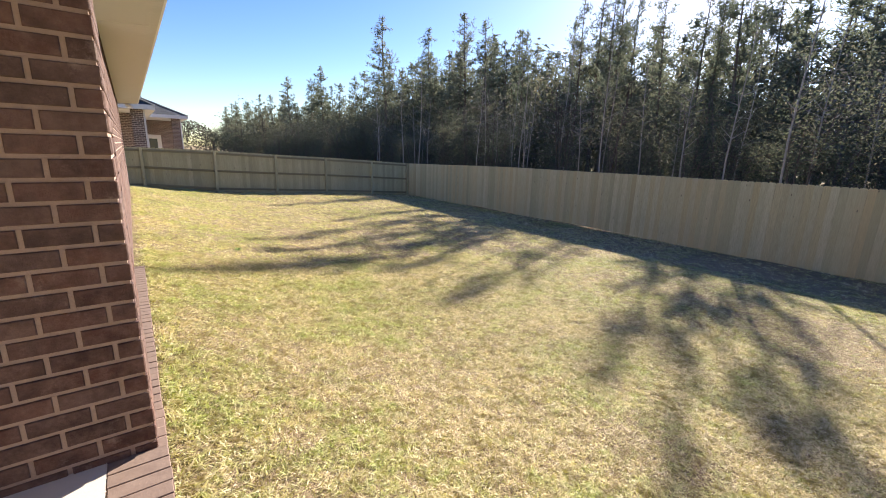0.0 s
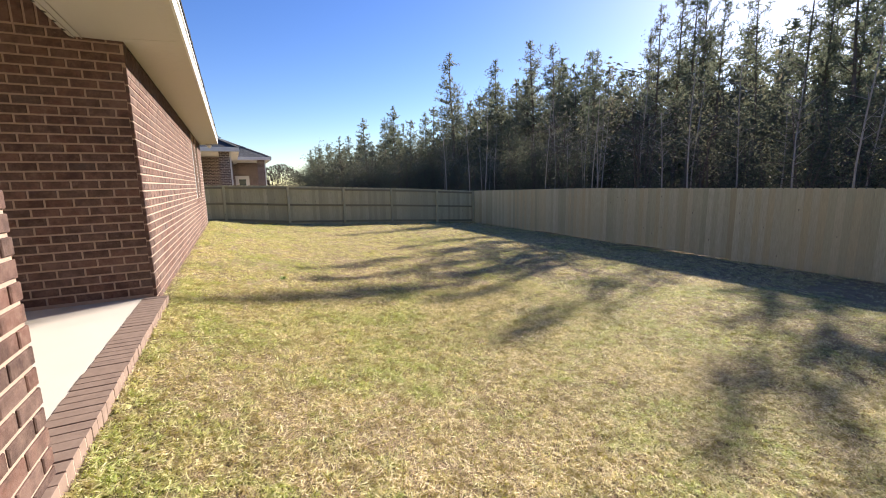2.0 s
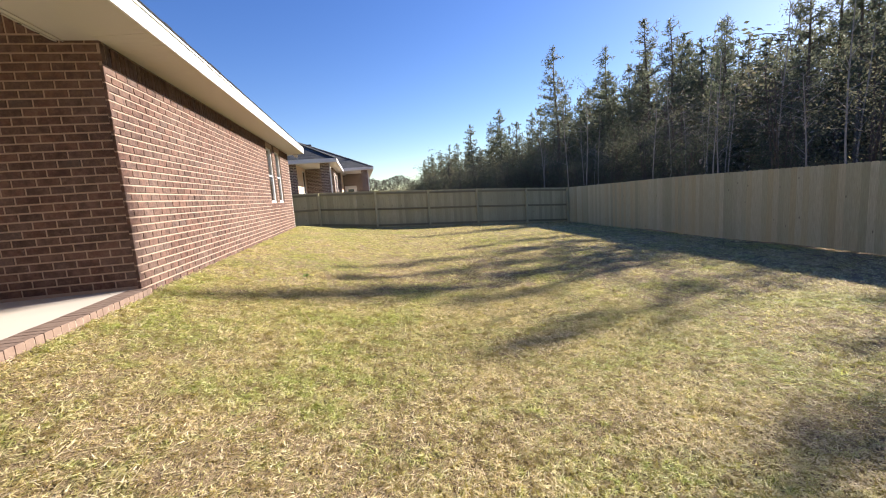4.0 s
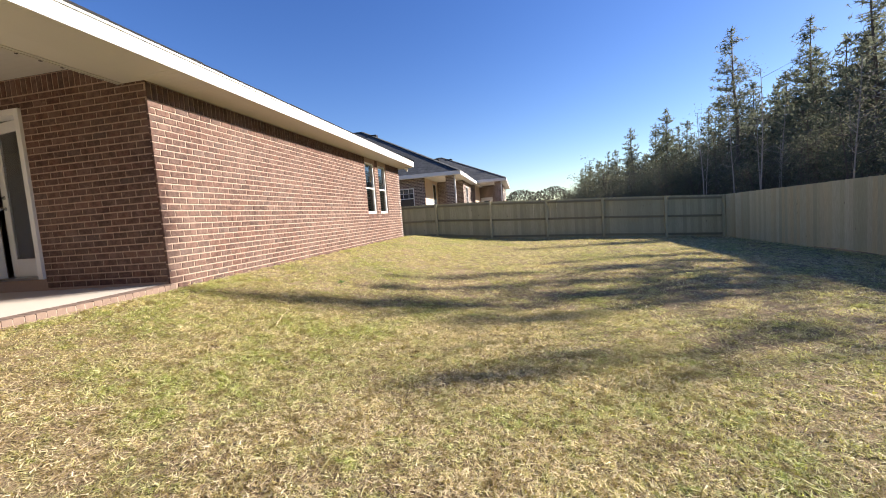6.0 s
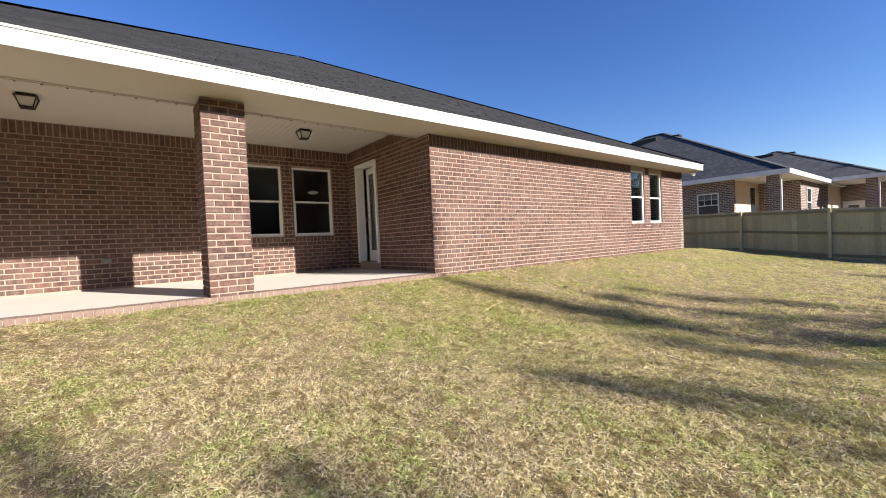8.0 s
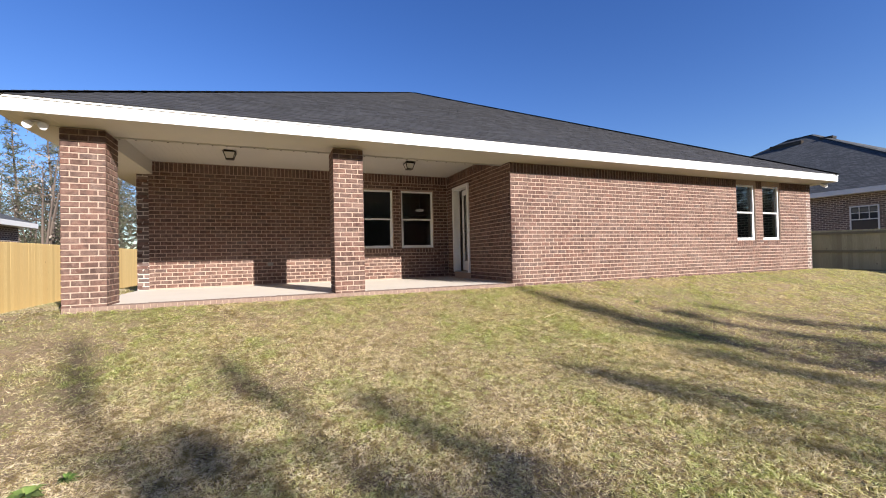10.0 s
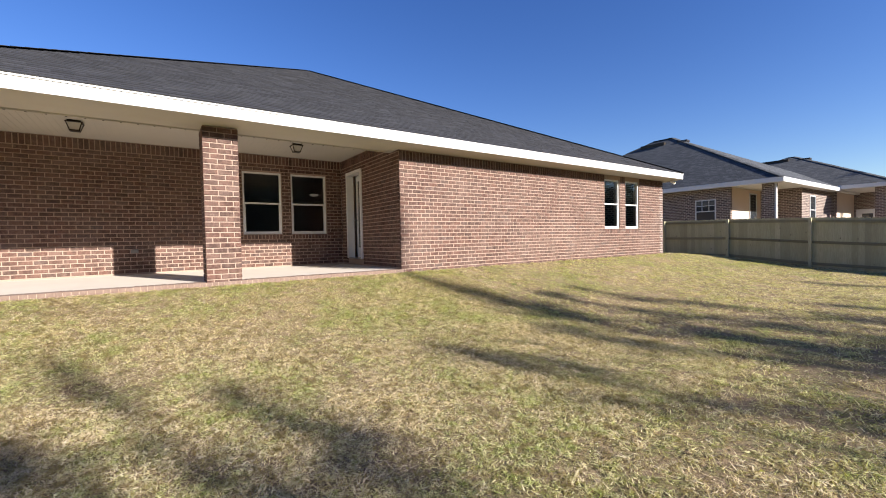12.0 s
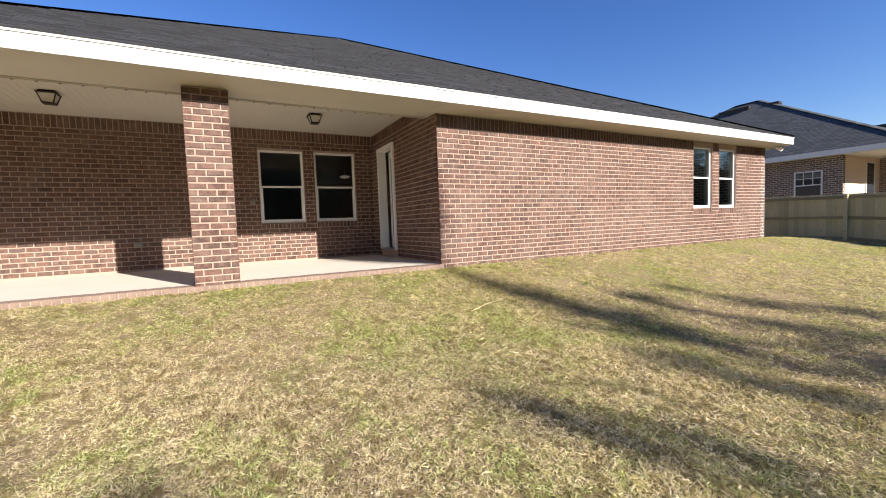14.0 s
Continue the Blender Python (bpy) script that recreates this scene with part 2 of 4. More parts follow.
FAR_LEAVES = leaf_material("far winter wood", (0.030, 0.028, 0.020), (0.055, 0.048, 0.036), (0.085, 0.066, 0.048), 0.1, 0.95)
DRY_LEAVES = leaf_material("winter twigs", (0.16, 0.14, 0.12), (0.24, 0.21, 0.18), (0.30, 0.26, 0.21), 0.1, 0.8)
PALE_BARK = plain_material("pale bark", (0.34, 0.31, 0.27), (0.20, 0.175, 0.15), 0.9, 6, 40, 0.5)
BARK = plain_material("bark", (0.15, 0.115, 0.09), (0.075, 0.058, 0.048), 0.95, 5.0, 30, 0.9)
GLASS = glass_material()
DARK_METAL = plain_material("dark metal", (0.035, 0.028, 0.022), (0.055, 0.042, 0.03), 0.45, 12, 90, 0.1, 0.6)
STEEL = plain_material("satin steel", (0.5, 0.5, 0.5), (0.42, 0.42, 0.42), 0.35, 12, 90, 0.1, 0.9)
LAMP_GLASS = plain_material("lamp glass", (0.62, 0.60, 0.55), (0.55, 0.53, 0.48), 0.25, 15, 60, 0.05)
PLATE = plain_material("grey cover plate", (0.24, 0.225, 0.20), (0.20, 0.19, 0.17), 0.5, 12, 60, 0.05)
DRYWALL = plain_material("drywall", (0.50, 0.48, 0.44), (0.46, 0.44, 0.40), 0.9, 2, 60, 0.1)
BLACK = plain_material("black gap", (0.02, 0.02, 0.02), (0.03, 0.03, 0.03), 0.8, 4, 40, 0.1)
DOOR_WHITE = plain_material("door paint", (0.78, 0.77, 0.74), (0.72, 0.71, 0.68), 0.4, 3, 50, 0.05)


# ---- mesh helpers ----
def mesh_object(name, verts, faces, material):
    me = bpy.data.meshes.new(name)
    me.from_pydata([tuple(v) for v in verts], [], faces)
    me.materials.append(material)
    return new(name, me)


def part(name, bm, material, parent=None, label="", at=(0, 0, 0)):
    me = bpy.data.meshes.new(name)
    bm.to_mesh(me)
    bm.free()
    me.materials.append(material)
    ob = new(name, me)
    ob.location = at
    ob.parent = parent
    if label:
        ob["label"] = label
    return ob


def thing(name, label, category, at=(0, 0, 0), group=""):
    ob = new(name)
    ob.location = at
    return tagged(ob, label, category, group)


def structure(name, bm, material, label, category):
    return tagged(part(name, bm, material), label, category, kind="structure")


def box(bm, x0, y0, z0, x1, y1, z1, bevel=0.0):
    vs = [bm.verts.new(p) for p in itertools.product((min(x0, x1), max(x0, x1)), (min(y0, y1), max(y0, y1)), (min(z0, z1), max(z0, z1)))]
    fs = [bm.faces.new([vs[i] for i in f]) for f in ((0, 1, 3, 2), (4, 6, 7, 5), (0, 4, 5, 1), (2, 3, 7, 6), (0, 2, 6, 4), (1, 5, 7, 3))]
    if bevel:
        edges = list({e for f in fs for e in f.edges})
        bmesh.ops.bevel(bm, geom=edges, offset=bevel, segments=1, affect="EDGES")
    return bm


def boxes(*rows, bevel=0.0):
    bm = bmesh.new()
    for r in rows:
        box(bm, *r, bevel=bevel)
    return bm


def prism(bm, outline, z0, z1):
    """An upright prism over a flat outline of (x, y)."""
    lo = [bm.verts.new((x, y, z0)) for x, y in outline]
    hi = [bm.verts.new((x, y, z1)) for x, y in outline]
    bm.faces.new(lo[::-1])
    bm.faces.new(hi)
    for i in range(len(lo)):
        j = (i + 1) % len(lo)
        bm.faces.new((lo[i], lo[j], hi[j], hi[i]))
    return bm


def lathe(profile, n=16):
    """A turned shape from (radius, height) pairs."""
    bm = bmesh.new()
    rings = [[bm.verts.new((r * math.cos(2 * math.pi * k / n), r * math.sin(2 * math.pi * k / n), z)) for k in range(n)] for r, z in profile]
    for a, b in zip(rings, rings[1:]):
        for k in range(n):
            bm.faces.new((a[k], a[(k + 1) % n], b[(k + 1) % n], b[k]))
    bm.faces.new(rings[0][::-1])
    bm.faces.new(rings[-1])
    return bm


def smoothstep(a, b, x):
    t = np.clip((x - a) / (b - a), 0, 1)
    return t * t * (3 - 2 * t)


def ground_z(x, y):
    """Height of the ground: it falls away from the house."""
    x, y = np.asarray(x, float), np.asarray(y, float)
    front = np.interp(x, [-0.3, 0.12, 0.5, 1.3, 2.2, 3.4, 4.6, 7.6, 12.3, 16, 60], [-0.04, -0.07, -0.17, -0.37, -0.56, -0.69, -0.77, -0.86, -1.12, -1.25, -1.6])
    side = -0.66 * smoothstep(0, 1, (-1.5 - y) / 3.9)
    far = -0.30 * smoothstep(15.3, 19.5, y)
    far = far * np.clip(1 - x / 2.2, 0, 1) + np.where((x > 1.5) & (x < 7), 0.05 * smoothstep(15.3, 19.5, y), 0)
    low = np.minimum(front, side)
    return low + np.where(x > -0.3, far * 0.75, far)


# ---- walls ----
COURSE, PITCH, JOINT = 0.0811, 0.203, 0.016
brick_meshes = {}
late_bricks = []


def brick_mesh(w, h, d=0.03):
    key = (round(w, 3), round(h, 3))
    if key not in brick_meshes:
        c = 0.004
        vs, fs = [], []
        for y, k in ((0.0, 0.0), (-d + c, 0.0), (-d, c)):
            vs += [(-w / 2 + k, y, -h / 2 + k), (w / 2 - k, y, -h / 2 + k), (w / 2 - k, y, h / 2 - k), (-w / 2 + k, y, h / 2 - k)]
        for a in (0, 4):
            fs += [(a + i, a + (i + 1) % 4, a + 4 + (i + 1) % 4, a + 4 + i) for i in range(4)]
        fs.append((8, 9, 10, 11))
        me = bpy.data.meshes.new("brick")
        me.from_pydata(vs, [], fs)
        me.materials.append(BRICK)
        brick_meshes[key] = me
    return brick_meshes[key]


def brick_layout(length, z0, z1, holes, soldier, shift=0.0, sills=True):
    """The bricks of a wall face as (u, z, width, height): running bond, a soldier course on top, rowlocks under the openings."""
    out = []
    top = z1 - (0.205 if soldier else 0.0)
    row, z = 0, top - COURSE
    rows = []
    while z > z0 - COURSE:
        rows.append((row, z))
        row, z = row + 1, z - COURSE
    for row, z in rows:
        cuts = [(a, b) for a, b, c, d in holes if z + COURSE > c - 0.08 and z < d - 0.02]
        u = -(PITCH / 2) * (row % 2) + shift
        while u < length:
            spans = [(max(u, 0.0), min(u + PITCH, length))]
            for a, b in cuts:
                spans = [s for p, q in spans for s in ((p, min(q, a)), (max(p, b), q)) if s[1] - s[0] > 0.03]
            for p, q in spans:
                lo = max(z, z0)
                if q - p - JOINT > 0.02 and z + COURSE - JOINT - lo > 0.02:
                    a, b = (0.0015 if p == 0.0 else p + JOINT / 2), (length - 0.0015 if q == length else q - JOINT / 2)
                    out.append(((a + b) / 2, (lo + z + COURSE - JOINT) / 2, b - a, z + COURSE - JOINT - lo))
            u += PITCH
    if soldier:
        u = 0.0
        while u < length:
            q = min(u + COURSE, length)
            if q - u > 0.03 and not any(a < (u + q) / 2 < b and d > top for a, b, c, d in holes):
                out.append(((u + q) / 2, top + 0.0975, q - u - JOINT, 0.19))
            u += COURSE
    if sills:
        for a, b, c, d in holes:
            if c > 0.4:
                low = min(z for row, z in rows if z + COURSE > c - 0.08)
                n = round((b - a) / COURSE)
                for k in range(n):
                    out.append((a + (k + 0.5) * (b - a) / n, (low + c) / 2 - 0.003, (b - a) / n - JOINT, c - low - 0.006))
    return out


def lay_bricks(parent, start, along, outward, layout, near=None):
    """Bricks on a wall face that starts at the point start. Up to 300, those nearest to the stretch near, are objects of their own."""
    along, outward = Vector(along), Vector(outward)
    turn = math.atan2(outward.x, -outward.y)
    order = layout
    if near is not None and len(layout) > 300:
        order = sorted(layout, key=lambda r: abs(r[0] - near))
    late_bricks.append((parent, Vector(start), along, outward, turn, order[:300]))
    rest = order[300:]
    if rest:
        verts, faces = [], []
        for u, z, w, h in rest:
            me = brick_mesh(round(w, 3), round(h, 3))
            base = len(verts)
            push = random.uniform(-0.0015, 0.0015)
            for v in me.vertices:
                p = Vector(start) + along * (u + v.co.x) - outward * (v.co.y + push)
                verts.append((p.x, p.y, z + v.co.z))
            faces += [[base + i for i in f.vertices] for f in me.polygons]
        ob = mesh_object("bricks", verts, faces, BRICK)
        ob["kind"] = "stuff"
        ob.parent = parent


def wall_face(start, end, thick_in, z0, z1, holes):
    """A wall with openings: boxes round the holes. holes: (u0, u1, z0, z1) along it."""
    a, b = Vector(start), Vector(end)
    length = (b - a).length
    along = (b - a).normalized()
    bm = bmesh.new()
    us = sorted({0.0, length, *[h[0] for h in holes], *[h[1] for h in holes]})
    zs = sorted({z0, z1, *[h[2] for h in holes], *[h[3] for h in holes]})
    inn = Vector(thick_in)
    for u0, u1 in zip(us, us[1:]):
        for c0, c1 in zip(zs, zs[1:]):
            solid = not any(h[0] <= (u0 + u1) / 2 <= h[1] and h[2] <= (c0 + c1) / 2 <= h[3] for h in holes)
            if not solid:
                continue
            p, q = a + along * u0, a + along * u1 + inn
            box(bm, p.x, p.y, c0, q.x, q.y, c1)
    bmesh.ops.remove_doubles(bm, verts=bm.verts, dist=0.0001)
    return bm, length, along


def brick_wall(name, start, end, outward, z0, z1, holes=(), soldier=True, near=None, label="", far=False, shift=0.0, inset=(0, 0)):
    inn = tuple(-0.2 * c for c in outward)
    s = Vector(start) - Vector(outward) * 0.008
    e = Vector(end) - Vector(outward) * 0.008
    bm, length, along = wall_face(s, e, inn, z0, z1, holes)
    for v in bm.verts:
        u = (v.co - s).dot(along)
        if u < 0.001:
            v.co += along * inset[0]
        elif u > length - 0.001:
            v.co -= along * inset[1]
    ob = structure(name, bm, FAR_BRICK if far else MORTAR, label or "brown brick wall with pale tan mortar", "wall")
    if not far:
        lay_bricks(ob, s + Vector(outward) * -0.022, along, outward, brick_layout(length, z0 + 0.15, z1, holes, soldier, shift), near)
    return ob


WX, CY, FY, LY = -3.173, 5.306, 15.52, -1.61
WIN_A, WIN_B = (12.20, 12.98), (13.29, 14.06)
P_WIN1, P_WIN2 = (2.93, 3.80), (4.02, 4.90)
front_holes = [(WIN_A[0] - CY, WIN_A[1] - CY, 0.80, 2.28), (WIN_B[0] - CY, WIN_B[1] - CY, 0.80, 2.28)]
patio_holes = [(P_WIN1[0] - LY, P_WIN1[1] - LY, 0.79, 2.27), (P_WIN2[0] - LY, P_WIN2[1] - LY, 0.79, 2.27)]
DOOR = (-2.78, -1.86, 0.15, 2.31)
wall_front = brick_wall("wall_front", (0, CY, 0), (0, FY, 0), (1, 0, 0), -0.25, 2.40, front_holes, near=2.0, inset=(0.208, 0), label="sunlit brown brick rear wall with tan mortar under white eave")
wall_patio = brick_wall("wall_patio", (WX, LY, 0), (WX, CY, 0), (1, 0, 0), -0.15, 2.67, patio_holes, near=3.5, label="shaded brown brick wall behind the covered patio")
wall_side = brick_wall("wall_side", (WX, CY, 0), (0, CY, 0), (0, -1, 0), -0.15, 2.67, [(DOOR[0] - WX, DOOR[1] - WX, DOOR[2], DOOR[3])], near=2.0, inset=(0, 0.008), label="brown brick return wall with a white glazed door")
wall_left = brick_wall("wall_left", (-16, LY, 0), (WX, LY, 0), (0, -1, 0), -0.7, 2.40, far=True, label="brown brick end wall facing the side yard")
wall_right = brick_wall("wall_right", (-16, FY, 0), (0, FY, 0), (0, 1, 0), -0.5, 2.40, far=True, label="brown brick side wall toward the neighbouring house")
wall_rear = brick_wall("wall_street", (-16, LY, 0), (-16, FY, 0), (-1, 0, 0), -0.5, 2.40, far=True, label="brown brick street side wall")


def pillar(y0, y1, label):
    ob = thing("brick_pillar", label, "pillar", (0, 0, 0), "patio pillars")
    x0, x1 = 0.058 - 0.495, 0.058
    i = 0.008
    part("core", boxes((x0 + i, y0 + i, -0.25, x1 - i, y1 - i, 2.395)), MORTAR, ob)
    w = y1 - y0
    k = i + 0.022
    lay_bricks(ob, (x1 - k, y0, 0), (0, 1, 0), (1, 0, 0), brick_layout(w, -0.12, 2.395, [], False, -0.0))
    lay_bricks(ob, (x0, y0 + k, 0), (1, 0, 0), (0, -1, 0), brick_layout(x1 - x0, -0.12, 2.395, [], False, -PITCH / 2))
    lay_bricks(ob, (x0, y1 - k, 0), (1, 0, 0), (0, 1, 0), brick_layout(x1 - x0, -0.12, 2.395, [], False, -PITCH / 2))
    lay_bricks(ob, (x0 + k, y0, 0), (0, 1, 0), (-1, 0, 0), brick_layout(w, -0.12, 2.395, [], False, -0.0))
    return ob


MP, LP = (1.886, 2.383), (-1.63, -1.135)
pillar(*MP, "square brown brick pillar with tan mortar, sunlit outer face, mid patio edge")
pillar(*LP, "square brown brick pillar with tan mortar at the patio end")

# ---- patio floor and its brick edging ----
structure("patio_floor", boxes((WX, LY, -0.25, -0.12, CY, 0.0)), CONCRETE, "pale smooth concrete patio slab with fine stains", "floor")
edging = structure("patio_edging", boxes((-0.12, LY, -0.3, 0.090, CY - 0.002, -0.005)), MORTAR, "mortar bed of the brick patio edging", "edging")
late_edging = []
yy = LY
while yy < CY - 0.05:
    inside_pillar = any(a - 0.02 < yy + 0.04 < b + 0.02 for a, b in (MP, LP))
    late_edging.append((yy + COURSE / 2, inside_pillar))
    yy += COURSE

# ---- eaves, soffits, ceiling ----
E, EL, ER, EZ = 0.5, -2.09, 15.88, 2.40
soffit_rows = [(-0.36 if LY < EL + 0.1 * k < CY - 0.1 else 0.003, EL + 0.1 * k, EZ, E - 0.02, min(EL + 0.1 * k + 0.0975, ER), EZ + 0.003) for k in range(int((ER - EL) / 0.1) + 1)]
bm = boxes(*soffit_rows, (0.003, EL, EZ + 0.003, E - 0.02, ER, EZ + 0.03), (-0.36, LY, EZ + 0.003, 0.003, CY, EZ + 0.03))
for v in bm.verts:
    v.co.z += 0.03 if v.co.x > 0.4 else 0.0
structure("soffit_front", bm, VINYL, "cream vinyl soffit under the rear eave", "soffit")
structure("beam_face", boxes((-0.38, LY + 0.3, EZ, -0.36, CY, 2.67), (-0.36, LY + 0.3, EZ - 0.008, -0.345, CY, EZ), (-0.30, LY + 0.3, EZ - 0.008, -0.292, CY, EZ)), VINYL, "cream clad inner face of the patio beam", "beam")
structure("beam_end", boxes((WX, LY, EZ - 0.005, -0.38, LY + 0.28, 2.67)), VINYL, "cream clad beam over the open patio end", "beam")
structure("soffit_left", boxes((-16, EL + 0.02, EZ - 0.004, 0.055, LY, EZ + 0.016)), VINYL, "cream vinyl soffit along the side eave", "soffit")
structure("soffit_right", boxes((-16, FY, EZ - 0.004, 0.055, ER - 0.02, EZ + 0.016)), VINYL, "cream vinyl soffit along the far side eave", "soffit")
FH = 0.222
structure("fascia_front", boxes((E - 0.02, EL, EZ + 0.032, E, ER, EZ + FH - 0.03), (E - 0.02, EL, EZ + FH - 0.03, E + 0.015, ER, EZ + FH)), TRIM, "bright white painted fascia board along the rear eave", "fascia")
structure("fascia_left", boxes((-16.3, EL, EZ + 0.032, E - 0.02, EL + 0.02, EZ + FH)), TRIM, "white fascia board on the side eave", "fascia")
structure("fascia_right", boxes((-16.3, ER - 0.02, EZ + 0.032, E - 0.02, ER, EZ + FH)), TRIM, "white fascia board on the far side eave", "fascia")
bm = bmesh.new()
for k in range(int((CY - LY - 0.28) / 0.1) + 1):
    y0 = LY + 0.28 + 0.1 * k
    box(bm, WX, y0, 2.67, -0.38, min(y0 + 0.0965, CY), 2.673)
box(bm, WX, LY + 0.28, 2.673, -0.38, CY, 2.71)
structure("patio_ceiling", bm, VINYL, "cream grooved vinyl patio ceiling", "ceiling")
bm = bmesh.new()
for k in range(33):
    y0 = LY + 0.5 + 0.2 * k
    box(bm, -0.374, y0, EZ - 0.012, -0.352, y0 + 0.022, EZ - 0.001)
structure("trim_channel", bm, DARK_METAL, "small dark fasteners along the soffit channel", "trim")

# ---- roof ----
APEX, BACK = Vector((-7.65, 5.85, 6.72)), Vector((-11, 5.85, 6.72))
RZ = EZ + FH
c1, c2, c3, c4 = Vector((E + 0.012, EL, RZ)), Vector((E + 0.012, ER, RZ)), Vector((-16.3, ER, RZ)), Vector((-16.3, EL, RZ))
verts = [c1, c2, c3, c4, APEX, BACK]
roof = mesh_object("roof", [tuple(v) for v in verts] + [tuple(v - Vector((0, 0, 0.02))) for v in verts],
                   [(0, 1, 4), (1, 2, 5, 4), (2, 3, 5), (3, 0, 4, 5), (6, 10, 7), (7, 10, 11, 8), (8, 11, 9), (9, 11, 10, 6), (0, 6, 7, 1), (1, 7, 8, 2), (2, 8, 9, 3), (3, 9, 6, 0)], FAR_SHINGLE)
tagged(roof, "dark grey asphalt shingle hip roof", "roof", kind="structure")
structure("house_ceiling", boxes((-15.8, LY + 0.2, 2.52, WX - 0.2, FY - 0.2, 2.54), (WX - 0.2, CY + 0.2, 2.52, -0.2, FY - 0.2, 2.54)), DRYWALL, "plain interior ceiling", "ceiling")
structure("house_floor", boxes((-15.8, LY + 0.2, -0.1, WX - 0.2, FY - 0.2, 0.02), (WX - 0.2, CY + 0.2, -0.1, -0.2, FY - 0.2, 0.02)), CONCRETE, "interior floor seen dimly through the windows", "floor")
structure("wall_inner_1", boxes((-12.0, LY + 0.21, 0.02, -11.9, FY - 0.21, 2.52)), DRYWALL, "plain interior partition wall", "wall")
structure("wall_inner_2", boxes((-11.9, 7.9, 0.02, -0.21, 8.0, 2.52)), DRYWALL, "plain interior partition wall", "wall")


# ---- windows and doors ----
def window(name, start, along, outward, w, h, z, label, grid=False, glass=None, trim=None):
    """A single-hung window set back in its opening. start: lower near corner at the wall's face."""
    ob = thing(name, label, "window")
    ob["kind"] = "structure"
    start, along, outward = Vector(start), Vector(along), Vector(outward)
    ob.matrix_world = Matrix.Translation(start + Vector((0, 0, z))) @ Matrix((along, -outward, Vector((0, 0, 1)))).transposed().to_4x4()
    trim = trim or TRIM
    g = 0.004
    f = 0.045
    part("window_frame", boxes((g, 0.045, g, f, 0.12, h - g), (w - f, 0.045, g, w - g, 0.12, h - g), (f, 0.045, h - f, w - f, 0.12, h - g), (f, 0.045, g, w - f, 0.12, f), bevel=0.003), trim, ob)
    mid = h * 0.5
    part("meeting_rail", boxes((f, 0.055, mid - 0.02, w - f, 0.10, mid + 0.02), bevel=0.003), trim, ob)
    part("lower_sash", boxes((f, 0.06, f, f + 0.02, 0.09, mid - 0.02), (w - f - 0.02, 0.06, f, w - f, 0.09, mid - 0.02), (f + 0.02, 0.06, f, w - f - 0.02, 0.09, f + 0.025)), trim, ob)
    part("pane", boxes((f, 0.082, mid + 0.02, w - f, 0.086, h - f)), glass or GLASS, ob, "dark reflective upper pane")
    part("pane", boxes((f + 0.02, 0.074, f + 0.025, w - f - 0.02, 0.078, mid - 0.02)), glass or GLASS, ob, "dark reflective lower pane")
    if grid:
        rows = []
        for q in (1 / 3, 2 / 3):
            rows.append((w * q - 0.01, 0.07, mid + 0.02, w * q + 0.01, 0.09, h - f))
        rows.append((f, 0.07, h * 0.72, w - f, 0.09, h * 0.74))
        part("muntins", boxes(*rows), trim, ob)
    return ob


window("window_1", (0, WIN_A[0], 0), (0, 1, 0), (1, 0, 0), WIN_A[1] - WIN_A[0], 1.48, 0.80, "white vinyl single-hung window with dark glass in sunlit brick wall")
window("window_2", (0, WIN_B[0], 0), (0, 1, 0), (1, 0, 0), WIN_B[1] - WIN_B[0], 1.48, 0.80, "white vinyl single-hung window beside the far wall corner")
window("window_3", (WX, P_WIN1[0], 0), (0, 1, 0), (1, 0, 0), P_WIN1[1] - P_WIN1[0], 1.48, 0.79, "white vinyl patio window with dark glass, beside brick pier")
window("window_4", (WX, P_WIN2[0], 0), (0, 1, 0), (1, 0, 0), P_WIN2[1] - P_WIN2[0], 1.48, 0.79, "white vinyl patio window nearest the door")


def patio_door():
    ob = thing("door_1", "white patio door with full glass panel in a white frame, door ajar", "door", (0, 0, 0))
    ob["kind"] = "structure"
    x0, x1, z0, z1 = DOOR
    y = CY
    part("door_frame", boxes((x0, y - 0.03, z0, x0 + 0.075, y + 0.15, z1), (x1 - 0.075, y - 0.03, z0, x1, y + 0.15, z1), (x0 + 0.075, y - 0.03, z1 - 0.075, x1 - 0.075, y + 0.15, z1), bevel=0.004), DOOR_WHITE, ob)
    part("threshold", boxes((x0 + 0.075, y - 0.03, z0, x1 - 0.075, y + 0.17, z0 + 0.03), bevel=0.004), STEEL, ob)
    w, hh = x1 - x0 - 0.155, z1 - z0 - 0.11
    leaf = part("door_leaf", boxes((-w, 0, 0, -w + 0.12, 0.042, hh), (-0.12, 0, 0, 0, 0.042, hh), (-w + 0.12, 0, 0, -0.12, 0.042, 0.24), (-w + 0.12, 0, hh - 0.14, -0.12, 0.042, hh), bevel=0.004), DOOR_WHITE, ob, "", (x1 - 0.077, y + 0.09, z0 + 0.032))
    leaf.rotation_euler[2] = radians(-9)
    part("door_pane", boxes((-w + 0.12, 0.015, 0.24, -0.12, 0.021, hh - 0.14)), GLASS, leaf)
    for nm, zz, prof in (("door_handle", 0.93, [(0.024, 0), (0.026, 0.006), (0.010, 0.012), (0.010, 0.04), (0.024, 0.048), (0.024, 0.062), (0.012, 0.07)]), ("deadbolt", 1.08, [(0.028, 0), (0.028, 0.008), (0.012, 0.014), (0.012, 0.022)])):
        bm = lathe(prof, 12)
        bmesh.ops.rotate(bm, verts=bm.verts, matrix=Matrix.Rotation(math.pi / 2, 3, "X"))
        part(nm, bm, STEEL, leaf, "", (-w + 0.06, 0.0, zz))


patio_door()


